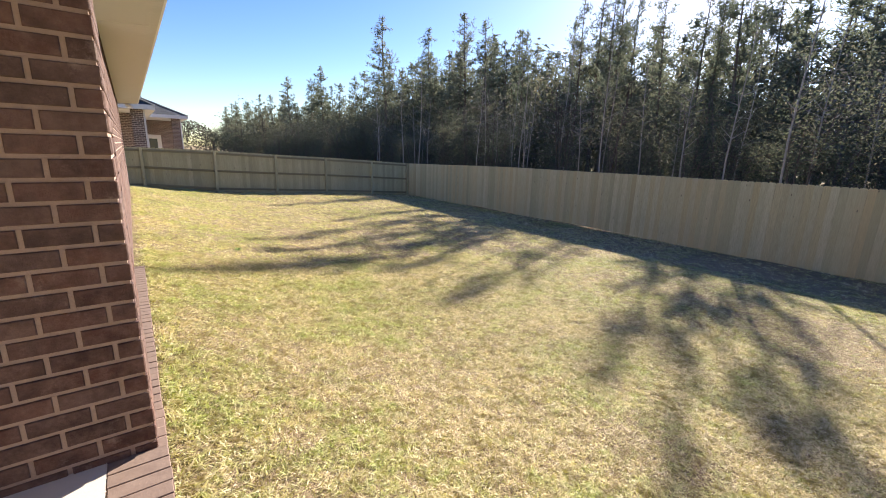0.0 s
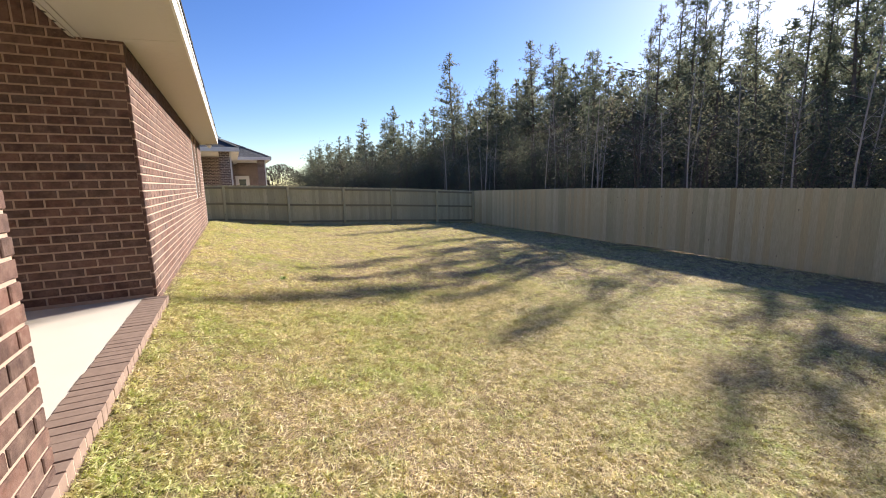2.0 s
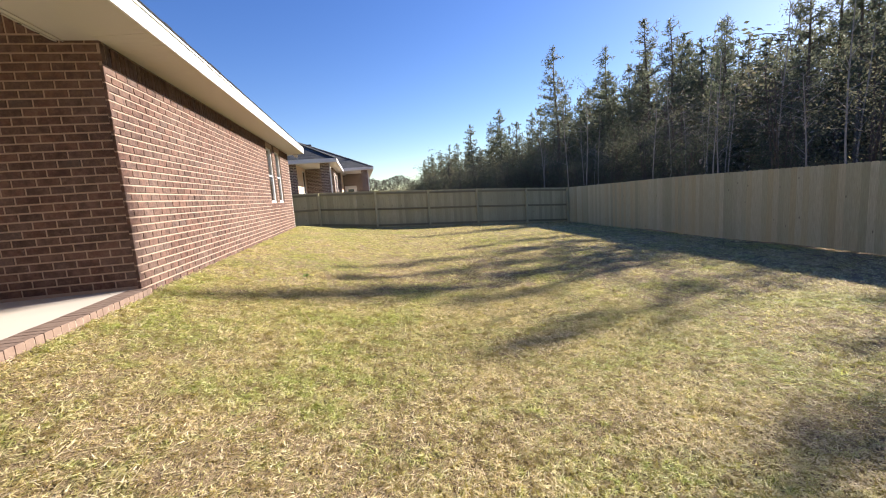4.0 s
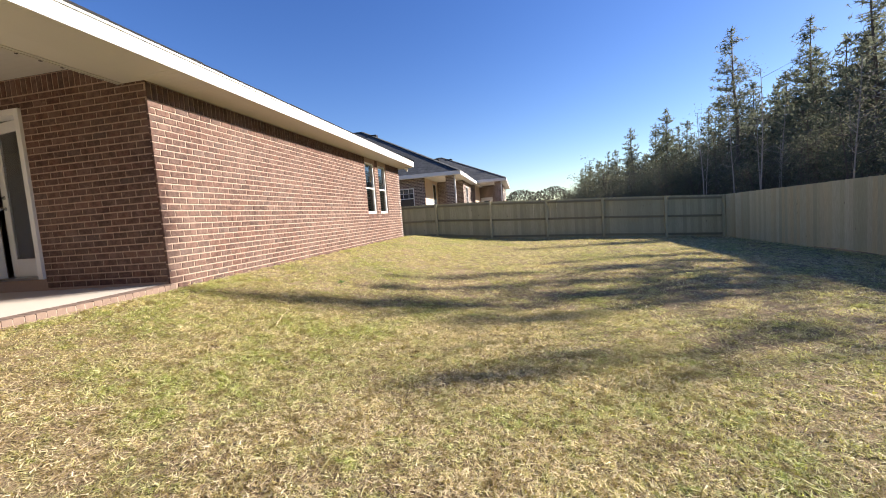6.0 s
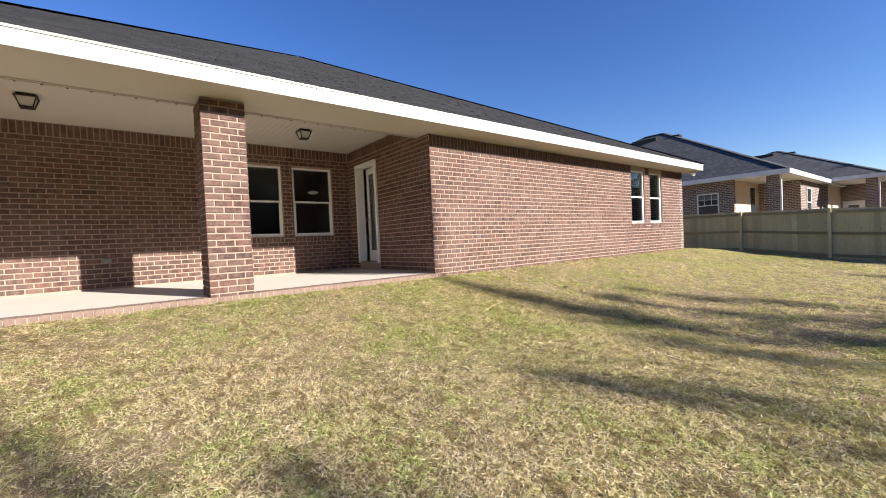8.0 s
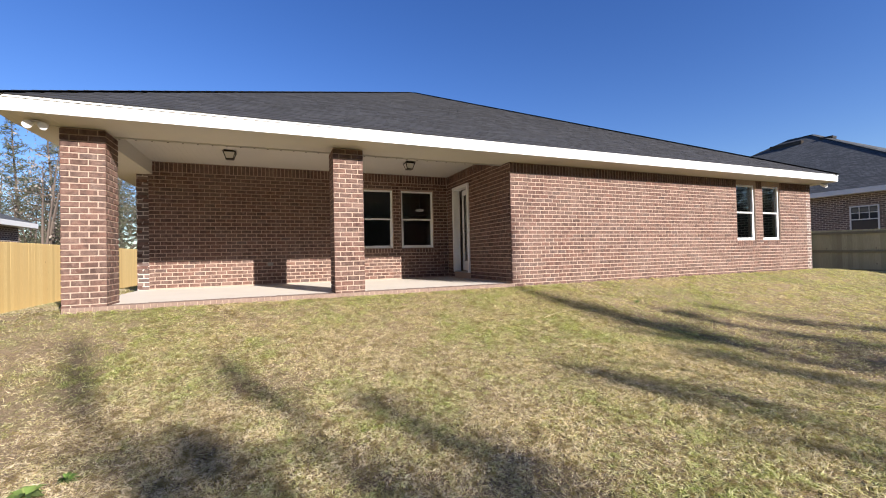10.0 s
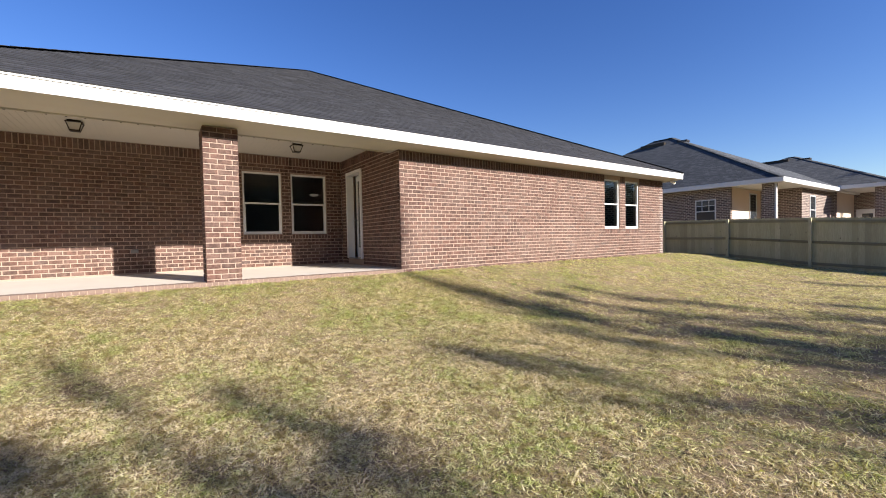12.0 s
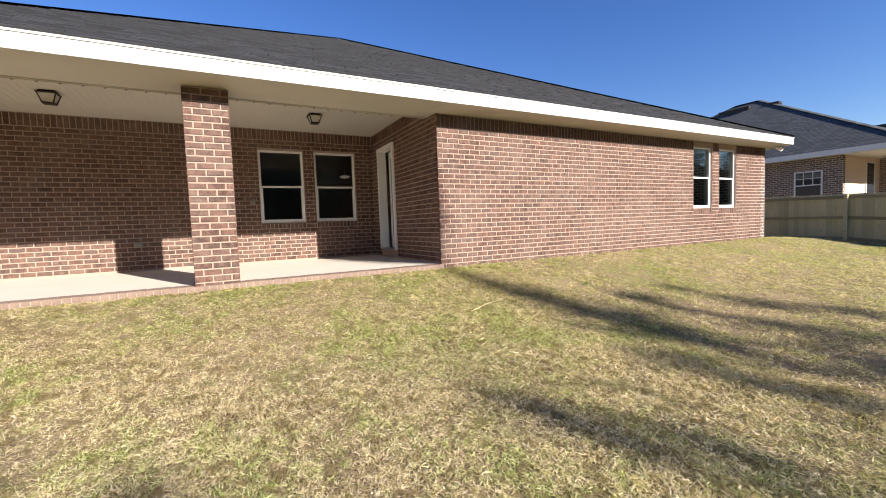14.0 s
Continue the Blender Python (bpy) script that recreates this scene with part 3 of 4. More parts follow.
# ---- lamps and small fittings ----
def ceiling_lantern(x, y, z):
    ob = thing("ceiling_lantern", "small flush bronze lantern with clear panes on patio ceiling", "lamp", (x, y, z), "patio ceiling lanterns")
    part("canopy", boxes((-0.09, -0.09, -0.025, 0.09, 0.09, 0.0), bevel=0.006), DARK_METAL, ob)
    part("cap", boxes((-0.115, -0.115, -0.04, 0.115, 0.115, -0.025), bevel=0.004), DARK_METAL, ob)
    bm = bmesh.new()
    for sx, sy in ((1, 1), (1, -1), (-1, 1), (-1, -1)):
        a, b = Vector((sx * 0.10, sy * 0.10, -0.04)), Vector((sx * 0.062, sy * 0.062, -0.155))
        vs = [bm.verts.new(p + Vector(o)) for p in (a, b) for o in ((-0.007, -0.007, 0), (0.007, -0.007, 0), (0.007, 0.007, 0), (-0.007, 0.007, 0))]
        for f in ((0, 1, 5, 4), (1, 2, 6, 5), (2, 3, 7, 6), (3, 0, 4, 7), (4, 5, 6, 7), (3, 2, 1, 0)):
            bm.faces.new([vs[i] for i in f])
    box(bm, -0.07, -0.07, -0.168, 0.07, 0.07, -0.155)
    part("cage", bm, DARK_METAL, ob)
    bm = bmesh.new()
    hi = [bm.verts.new((sx * 0.094, sy * 0.094, -0.041)) for sx, sy in ((1, 1), (-1, 1), (-1, -1), (1, -1))]
    lo = [bm.verts.new((sx * 0.058, sy * 0.058, -0.154)) for sx, sy in ((1, 1), (-1, 1), (-1, -1), (1, -1))]
    for i in range(4):
        bm.faces.new((hi[i], hi[(i + 1) % 4], lo[(i + 1) % 4], lo[i]))
    bm.faces.new(lo)
    bm.faces.new(hi[::-1])
    part("shade", bm, LAMP_GLASS, ob)
    return ob


lantern = ceiling_lantern(-1.72, 3.78, 2.67)
copy_thing(lantern, pose(-1.80, 0.22, 2.67))


def floodlight(x, y, z, turn, label):
    ob = thing("floodlight", label, "lamp", (x, y, z), "eave floodlights")
    ob.rotation_euler[2] = turn
    part("mount", lathe([(0.055, -0.03), (0.06, -0.02), (0.06, 0.0)], 14), TRIM, ob)
    for s in (-1, 1):
        arm = boxes((-0.012, s * 0.015 if s > 0 else -0.075, -0.05, 0.012, 0.075 if s > 0 else -0.015, -0.028))
        part("arm", arm, TRIM, ob)
        head = lathe([(0.022, -0.05), (0.03, -0.03), (0.05, 0.03), (0.052, 0.045), (0.044, 0.048)], 14)
        bmesh.ops.rotate(head, verts=head.verts, matrix=Matrix.Rotation(radians(115), 3, "Y") @ Matrix.Rotation(radians(20 * s), 3, "X"))
        part("lamp_head", head, TRIM, ob, "", (0.03, s * 0.085, -0.05))
    return ob


floodlight(0.22, -1.80, EZ, 0.3, "white twin-head floodlight under the soffit beside pillar")
floodlight(0.22, 15.70, EZ, 0.2, "white twin-head floodlight under the eave at house corner")


def wall_box(y, z, w, h, label):
    ob = thing("outlet_box", label, "outlet", (WX + 0.002, y, z))
    part("cover", boxes((0, -w / 2, -h / 2, 0.035, w / 2, h / 2), bevel=0.006), PLATE, ob)
    part("lid", boxes((0.0355, -w / 2 + 0.01, -h / 2 + 0.012, 0.045, w / 2 - 0.01, h / 2 - 0.012), bevel=0.003), PLATE, ob)


wall_box(0.90, 0.47, 0.12, 0.08, "grey weatherproof outlet cover low on the patio wall")
wall_box(2.80, 1.22, 0.07, 0.11, "small grey switch cover beside the patio window")


def pendant():
    ob = thing("bowl_pendant", "lit white glass bowl pendant inside the dim room", "lamp", (-5.0, 5.16, 2.52))
    part("rod", lathe([(0.05, -0.02), (0.05, 0.0)], 12), STEEL, ob)
    part("stem", lathe([(0.012, -0.50), (0.012, -0.02)], 10), STEEL, ob)
    part("bowl", lathe([(0.03, -0.585), (0.08, -0.575), (0.12, -0.55), (0.13, -0.525), (0.11, -0.515)], 20), glow_material("lit glass", (1.0, 0.82, 0.62), 0.05), ob)


pendant()


# ---- fences ----
def picket_mesh(name, w, h, material, t=0.016):
    bm = bmesh.new()
    c = 0.022
    out = [(-w / 2, 0), (w / 2, 0), (w / 2, h - c), (w / 2 - c, h), (-w / 2 + c, h), (-w / 2, h - c)]
    a = [bm.verts.new((x, 0, z)) for x, z in out]
    b = [bm.verts.new((x, t, z)) for x, z in out]
    bm.faces.new(a)
    bm.faces.new(b[::-1])
    for i in range(6):
        j = (i + 1) % 6
        bm.faces.new((a[j], a[i], b[i], b[j]))
    me = bpy.data.meshes.new(name)
    bm.to_mesh(me)
    bm.free()
    me.materials.append(material)
    return me


late_pickets = []


def fence(name, start, end, inside, tops, bottoms, material, rails_inside, label, posts):
    """A board fence from start to end. inside: the way to the yard. tops, bottoms: heights by the distance along."""
    start, end, inside = Vector(start), Vector(end), Vector(inside)
    along = (end - start).normalized()
    length = (end - start).length
    ob = thing(name, label, "fence", tuple(start))
    turn = math.atan2(along.y, along.x)
    ob.rotation_euler[2] = turn
    side = 1.0 if Vector((-along.y, along.x, 0)).dot(inside) > 0 else -1.0
    rs = side if rails_inside else -side
    top = lambda u: float(np.interp(u, *tops))
    low = lambda u: float(np.interp(u, *bottoms))
    rows = []
    framing = RAIL_WOOD if material is FAR_WOOD else material
    for u in posts:
        y0, y1 = sorted((rs * 0.044, rs * 0.133))
        part("post", boxes((u - 0.045, y0, low(u) - 0.15, u + 0.045, y1, top(u) - 0.01), bevel=0.004), material, ob)
    cuts = [0.0, *[p for p in posts if 0 < p < length], length]
    for a, b in zip(cuts, cuts[1:]):
        for k, frac in enumerate((0.07, 0.5, 0.94)):
            bm = bmesh.new()
            za, zb = (low(a) + (top(a) - low(a)) * (1 - frac), low(b) + (top(b) - low(b)) * (1 - frac))
            y0, y1 = sorted((rs * 0.003, rs * 0.042))
            vs = [bm.verts.new(p) for p in ((a, y0, za - 0.045), (b, y0, zb - 0.045), (b, y1, zb - 0.045), (a, y1, za - 0.045), (a, y0, za + 0.045), (b, y0, zb + 0.045), (b, y1, zb + 0.045), (a, y1, za + 0.045))]
            for f in ((3, 2, 1, 0), (4, 5, 6, 7), (0, 1, 5, 4), (2, 3, 7, 6), (1, 2, 6, 5), (3, 0, 4, 7)):
                bm.faces.new([vs[i] for i in f])
            part("rail", bm, framing, ob, "rail with shade painted in as darker wood" if framing is RAIL_WOOD else "")
    late_pickets.append((ob, length, top, low, material, rs))
    return ob


FX, FYY, FLY = 12.33, 19.55, -5.2
fence("board_fence", (-14, FYY, 0), (FX, FYY, 0), (0, -1, 0), ([0, 12, 14.46, 16.92, 19.33, 21.64, 24.1, 26.33], [1.25, 1.17, 1.13, 1.06, 0.935, 0.84, 0.71, 0.58]),
      ([0, 14.4, 16.9, 21.6, 26.33], [-0.33, -0.35, -0.60, -0.83, -1.10]), FAR_WOOD, True, "greenish timber privacy fence, shade in its colour, posts and rails showing", [14.46 - 2.43 * k for k in (5, 4, 3, 2, 1)] + [14.46, 16.92, 19.33, 21.64, 24.1, 26.25])
fence("board_fence", (FX, -12, 0), (FX, FYY, 0), (-1, 0, 0), ([0, 15, 24, 27.5, 31.55], [0.82, 0.78, 0.74, 0.66, 0.58]),
      ([0, 13, 17, 23.7, 25.5, 31.55], [-1.18, -1.16, -1.16, -1.12, -1.08, -1.10]), FENCE_WOOD, False, "tan timber privacy fence, smooth board face toward lawn, dog-ear tops", [2.43 * k for k in range(13)] + [31.4])
fence("board_fence", (-28, FLY, 0), (FX, FLY, 0), (0, 1, 0), ([0, 12, 28, 40.33], [1.22, 1.20, 1.13, 0.85]),
      ([0, 28, 40.33], [-0.66, -0.68, -1.14]), YELLOW_WOOD, False, "new pine privacy fence, full sun put into its yellow colour", [2.43 * k for k in range(17)])


# ---- neighbouring houses ----
def hip_roof(name, x0, y0, x1, y1, z, rise, label):
    """A hip roof over a rectangle, with its fascia."""
    w, d = x1 - x0, y1 - y0
    run = min(w, d) / 2
    if w >= d:
        a, b = Vector((x1 - run, (y0 + y1) / 2, z + rise)), Vector((x0 + run, (y0 + y1) / 2, z + rise))
        faces = [(1, 2, 4), (2, 3, 5, 4), (3, 0, 5), (0, 1, 4, 5)]
    else:
        a, b = Vector(((x0 + x1) / 2, y0 + run, z + rise)), Vector(((x0 + x1) / 2, y1 - run, z + rise))
        faces = [(0, 1, 4), (1, 2, 5, 4), (2, 3, 5), (3, 0, 4, 5)]
    vs = [Vector((x0, y0, z)), Vector((x1, y0, z)), Vector((x1, y1, z)), Vector((x0, y1, z)), a, b]
    return vs, faces


def neighbour(name, label, x0, y0, x1, y1, ez, rise, gz, porch, windows, doors, oh=0.45, apex=None):
    """A brick house. x0..x1, y0..y1: the eaves. porch: a cut corner (px, py) toward +x, with a pillar."""
    ob = thing(name, label, "house")
    vs, faces = hip_roof("roof", x0, y0, x1, y1, ez + 0.2, rise, "")
    if apex:
        vs[4] = Vector(apex)
        vs[5] = Vector((vs[5].x, apex[1], apex[2]))
    me = bpy.data.meshes.new("roof")
    me.from_pydata([tuple(v) for v in vs] + [tuple(v - Vector((0, 0, 0.05))) for v in vs[:4]], [], faces + [(3, 2, 1, 0)])
    me.materials.append(FAR_SHINGLE)
    r = new("roof", me)
    r.parent = ob
    cap = bmesh.new()
    for p, q in ((vs[1], vs[4]), (vs[0], vs[5] if (x1 - x0) >= (y1 - y0) else vs[4]), (vs[4], vs[5])):
        d = (q - p).normalized()
        s = d.cross(Vector((0, 0, 1))).normalized() * 0.12
        up = Vector((0, 0, 0.012))
        c = [cap.verts.new(v) for v in (p - s, p + up, p + s, q - s, q + up, q + s)]
        for f in ((0, 1, 4, 3), (1, 2, 5, 4)):
            cap.faces.new([c[i] for i in f])
    part("ridge_cap", cap, FAR_SHINGLE, ob)
    rp = vs[4] + (vs[1] - vs[4]) * 0.13
    part("ridge_vent", boxes((rp.x - 0.30, rp.y - 0.10, rp.z - 0.10, rp.x + 0.30, rp.y + 0.30, rp.z + 0.05), bevel=0.02), DARK_METAL, ob)
    vp = vs[4]
    if apex:
        pitch = (apex[2] - ez - 0.2) / (apex[1] - y0)
        part("slope_vent", boxes((vp.x - 1.7, apex[1] - 0.95, apex[2] - 0.95 * pitch - 0.05, vp.x - 0.1, apex[1] - 0.70, apex[2] - 0.70 * pitch + 0.07), bevel=0.02), DARK_METAL, ob, "low dark roof vent")
    part("fascia", boxes((x1 - 0.02, y0, ez, x1, y1, ez + 0.2), (x0, y0, ez, x1 - 0.02, y0 + 0.02, ez + 0.2), (x0, y1 - 0.02, ez, x1 - 0.02, y1, ez + 0.2)), FAR_TRIM, ob)
    part("soffit", boxes((x0, y0 + 0.02, ez + 0.01, x1 - 0.02, y1 - 0.02, ez + 0.03)), FAR_TRIM, ob)
    a0, b0, a1, b1 = x0 + oh, y0 + oh, x1 - oh, y1 - oh
    px, py = porch
    rows = []
    if px:
        rows += [(a0, b0, gz, px, b0 + 0.2, ez + 0.01), (px - 0.2, b0 + 0.2, gz, px, py, ez + 0.01), (px, py, gz, a1, py + 0.2, ez + 0.01), (a1 - 0.2, py + 0.2, gz, a1, b1, ez + 0.01)]
    else:
        rows += [(a0, b0, gz, a1, b0 + 0.2, ez + 0.01), (a1 - 0.2, b0 + 0.2, gz, a1, b1, ez + 0.01)]
    rows += [(a0, b0 + 0.2, gz, a0 + 0.2, b1, ez + 0.01), (a0 + 0.2, b1 - 0.2, gz, a1 - 0.2, b1, ez + 0.01)]
    for k, row in enumerate(rows):
        siding = px and k == 1
        part("wall", boxes(row), CREAM if siding else FAR_BRICK, ob, "cream painted porch wall" if siding else "")
    if px:
        part("pillar", boxes((a1 - 0.45, b0, gz, a1, b0 + 0.45, ez + 0.01)), FAR_BRICK, ob)
        part("downspout", boxes((a1 + 0.003, b0 + 0.02, gz, a1 + 0.07, b0 + 0.13, ez + 0.01)), FAR_TRIM, ob, "white square downspout")
        part("slab", boxes((px, b0, gz - 0.2, a1, py, gz + 0.04)), CONCRETE, ob)
    for (wx, wy, wz, w, h, face) in windows:
        win = new("window")
        win.parent = ob
        if face == "y":
            fr = boxes((wx, wy - 0.03, wz, wx + 0.05, wy, wz + h), (wx + w - 0.05, wy - 0.03, wz, wx + w, wy, wz + h), (wx + 0.05, wy - 0.03, wz, wx + w - 0.05, wy, wz + 0.05), (wx + 0.05, wy - 0.03, wz + h - 0.05, wx + w - 0.05, wy, wz + h), (wx + 0.05, wy - 0.03, wz + h / 2 - 0.02, wx + w - 0.05, wy, wz + h / 2 + 0.02),
                       (wx + w / 3 - 0.012, wy - 0.025, wz + h / 2, wx + w / 3 + 0.012, wy, wz + h - 0.05), (wx + 2 * w / 3 - 0.012, wy - 0.025, wz + h / 2, wx + 2 * w / 3 + 0.012, wy, wz + h - 0.05), (wx + 0.05, wy - 0.025, wz + h * 0.73, wx + w - 0.05, wy, wz + h * 0.75))
            pn = boxes((wx + 0.05, wy - 0.012, wz + 0.05, wx + w - 0.05, wy - 0.004, wz + h - 0.05))
        else:
            fr = boxes((wx, wy, wz, wx + 0.03, wy + 0.05, wz + h), (wx, wy + w - 0.05, wz, wx + 0.03, wy + w, wz + h), (wx, wy + 0.05, wz, wx + 0.03, wy + w - 0.05, wz + 0.05), (wx, wy + 0.05, wz + h - 0.05, wx + 0.03, wy + w - 0.05, wz + h), (wx, wy + 0.05, wz + h / 2 - 0.02, wx + 0.03, wy + w - 0.05, wz + h / 2 + 0.02))
            pn = boxes((wx + 0.004, wy + 0.05, wz + 0.05, wx + 0.012, wy + w - 0.05, wz + h - 0.05))
        part("frame", fr, FAR_TRIM, win)
        part("pane", pn, PANE_DARK, win)
    for (wx, wy, wz, w, h) in doors:
        dr = new("door")
        dr.parent = ob
        part("frame", boxes((wx, wy - 0.03, wz, wx + 0.09, wy, wz + h), (wx + w - 0.09, wy - 0.03, wz, wx + w, wy, wz + h), (wx + 0.09, wy - 0.03, wz + h - 0.09, wx + w - 0.09, wy, wz + h)), FAR_TRIM, dr)
        part("leaf", boxes((wx + 0.09, wy - 0.02, wz, wx + 0.24, wy - 0.002, wz + h - 0.09), (wx + w - 0.24, wy - 0.02, wz, wx + w - 0.09, wy - 0.002, wz + h - 0.09), (wx + 0.24, wy - 0.02, wz + h - 0.26, wx + w - 0.24, wy - 0.002, wz + h - 0.09), (wx + 0.24, wy - 0.02, wz, wx + w - 0.24, wy - 0.002, wz + 0.3)), FAR_TRIM, dr)
        part("pane", boxes((wx + 0.24, wy - 0.012, wz + 0.3, wx + w - 0.24, wy - 0.004, wz + h - 0.26)), PANE_DARK, dr)
    return ob


m = Mat("dark pane", 0.08, 0, 0.6)
m.color((0.03, 0.035, 0.04))
PANE_DARK = m.m

# The last window entry here stands for the white porch door.
n1 = neighbour("neighbour_house", "single-storey brown brick house with dark hip roof behind the fence", -15.0, 22.85, 1.26, 37.5, 2.72, 3.75, -0.4, (-0.85, 27.0), [(-2.37, 23.30, 1.10, 0.92, 1.13, "y"), (0.81, 28.2, 0.95, 0.9, 1.45, "x"), (-0.85, 25.5, -0.05, 0.9, 2.6, "x")], [], apex=(-6.4, 29.4, 6.95))
n2 = neighbour("neighbour_house", "second brown brick house with covered corner porch farther on", -9.0, 31.6, 3.40, 44.0, 2.82, 2.7, -0.5, (1.0, 36.0), [(2.95, 37.0, 0.9, 0.9, 1.4, "x"), (2.95, 38.2, 0.9, 0.9, 1.4, "x")], [(1.1, 36.0, -0.3, 0.95, 2.15)], apex=(-2.4, 38.2, 5.85))
n3 = neighbour("neighbour_house", "house with grey hip roof and white fascia past yellow fence", -15.9, -20.0, -4.0, -8.3, 2.1, 2.6, -0.9, (0, 0), [], [])

# ---- trees ----
rng = np.random.default_rng(7)


def tube(path, radii, n=6):
    """Verts and faces of a tapered tube along the points."""
    verts, faces = [], []
    for i, (p, r) in enumerate(zip(path, radii)):
        d = (path[min(i + 1, len(path) - 1)] - path[max(i - 1, 0)])
        d = d / (np.linalg.norm(d) + 1e-9)
        s = np.cross(d, (0.3, 1.0, 0.2))
        s /= np.linalg.norm(s) + 1e-9
        t = np.cross(d, s)
        for k in range(n):
            a = 2 * math.pi * k / n
            verts.append(p + r * (math.cos(a) * s + math.sin(a) * t))
    for i in range(len(path) - 1):
        for k in range(n):
            faces.append((i * n + k, i * n + (k + 1) % n, (i + 1) * n + (k + 1) % n, (i + 1) * n + k))
    return verts, faces


def soup(tris, material, name):
    """A mesh of loose triangles or quads from an array (n, k, 3)."""
    n, k = tris.shape[:2]
    me = bpy.data.meshes.new(name)
    me.vertices.add(n * k)
    me.vertices.foreach_set("co", np.ascontiguousarray(tris, dtype=np.float32).ravel())
    me.loops.add(n * k)
    me.loops.foreach_set("vertex_index", np.arange(n * k, dtype=np.int32))
    me.polygons.add(n)
    me.polygons.foreach_set("loop_start", np.arange(0, n * k, k, dtype=np.int32))
    me.polygons.foreach_set("loop_total", np.full(n, k, dtype=np.int32))
    me.update(calc_edges=True)
    me.materials.append(material)
    return new(name, me)


def blades(centres, size, width, per, upward=0.0, droop=0.0):
    """Thin triangles that spread from each centre."""
    n = len(centres) * per
    c = np.repeat(centres, per, axis=0)
    d = rng.normal(size=(n, 3))
    d[:, 2] = d[:, 2] * 0.8 + upward
    d /= np.linalg.norm(d, axis=1, keepdims=True)
    s = np.cross(d, rng.normal(size=(n, 3)))
    s /= np.linalg.norm(s, axis=1, keepdims=True)
    L = size * rng.uniform(0.6, 1.2, (n, 1))
    tip = c + d * L
    tip[:, 2] -= droop * L[:, 0]
    return np.stack([c - s * width / 2, c + s * width / 2, tip], axis=1)


def leaf_quads(centres, size):
    n = len(centres)
    a = rng.normal(size=(n, 3))
    a /= np.linalg.norm(a, axis=1, keepdims=True)
    b = np.cross(a, rng.normal(size=(n, 3)))
    b /= np.linalg.norm(b, axis=1, keepdims=True)
    s = size * rng.uniform(0.6, 1.3, (n, 1))
    return np.stack([centres - a * s, centres - b * s * 0.45, centres + a * s, centres + b * s * 0.45], axis=1)


def pine(h, crown_from=0.45, lean=0.3, spread=1.0, tuft=0.34, dense=1.1, per=5):
    """A tall pine: bare tapered trunk, short limbs above, needle tufts along them."""
    ob = thing("pine_tree", "tall slender pine with sparse needle tufts and bare lower trunk", "tree", group="pines of the wood")
    k = 9
    zs = np.linspace(0, h, k)
    path = np.stack([lean * (zs / h) ** 2 * 1.0 + 0.08 * np.sin(zs * 0.7), 0.06 * np.sin(zs * 0.5 + 1), zs], axis=1)
    v, f = tube(path, np.interp(zs, [0, h], [0.14 + h * 0.004, 0.02]))
    tips = []
    z = h * crown_from
    while z < h - 0.2:
        t = (z - h * crown_from) / (h * (1 - crown_from))
        for _ in range(int(rng.integers(2, 5))):
            if rng.random() > 0.85 * dense:
                continue
            ang = rng.uniform(0, 2 * math.pi)
            L = spread * (0.35 + 1.75 * (1 - t) ** 0.8 * min(1.0, t * 3 + 0.45)) * rng.uniform(0.5, 1.1)
            p0 = np.array([np.interp(z, zs, path[:, 0]), np.interp(z, zs, path[:, 1]), z])
            d = np.array([math.cos(ang), math.sin(ang), rng.uniform(0.1, 0.55)])
            p1 = p0 + d * L * 0.6
            p2 = p1 + (d + (0, 0, 0.25)) * L * 0.4
            vv, ff = tube([p0, p1, p2], [0.035 * (1 - t) + 0.012, 0.018, 0.006], 4)
            f += [tuple(i + len(v) for i in q) for q in ff]
            v += vv
            for q in np.linspace(0.35, 1.0, max(2, int(L * 5.5))):
                b = p0 + (p1 - p0) * min(q / 0.6, 1) if q < 0.6 else p1 + (p2 - p1) * (q - 0.6) / 0.4
                for _ in range(2):
                    tips.append(b + rng.normal(size=3) * (0.16, 0.16, 0.10))
        z += rng.uniform(0.22, 0.45)
    for q in np.linspace(0, 1, 8):
        tips.append(path[-1] + (0, 0, -q * 0.6))
    trunk = mesh_object("trunk", v, f, BARK)
    trunk.parent = ob
    crown = soup(blades(np.array(tips), tuft, tuft * 0.85 / per, per, 0.3), NEEDLES, "crown")
    crown.parent = ob
    return ob


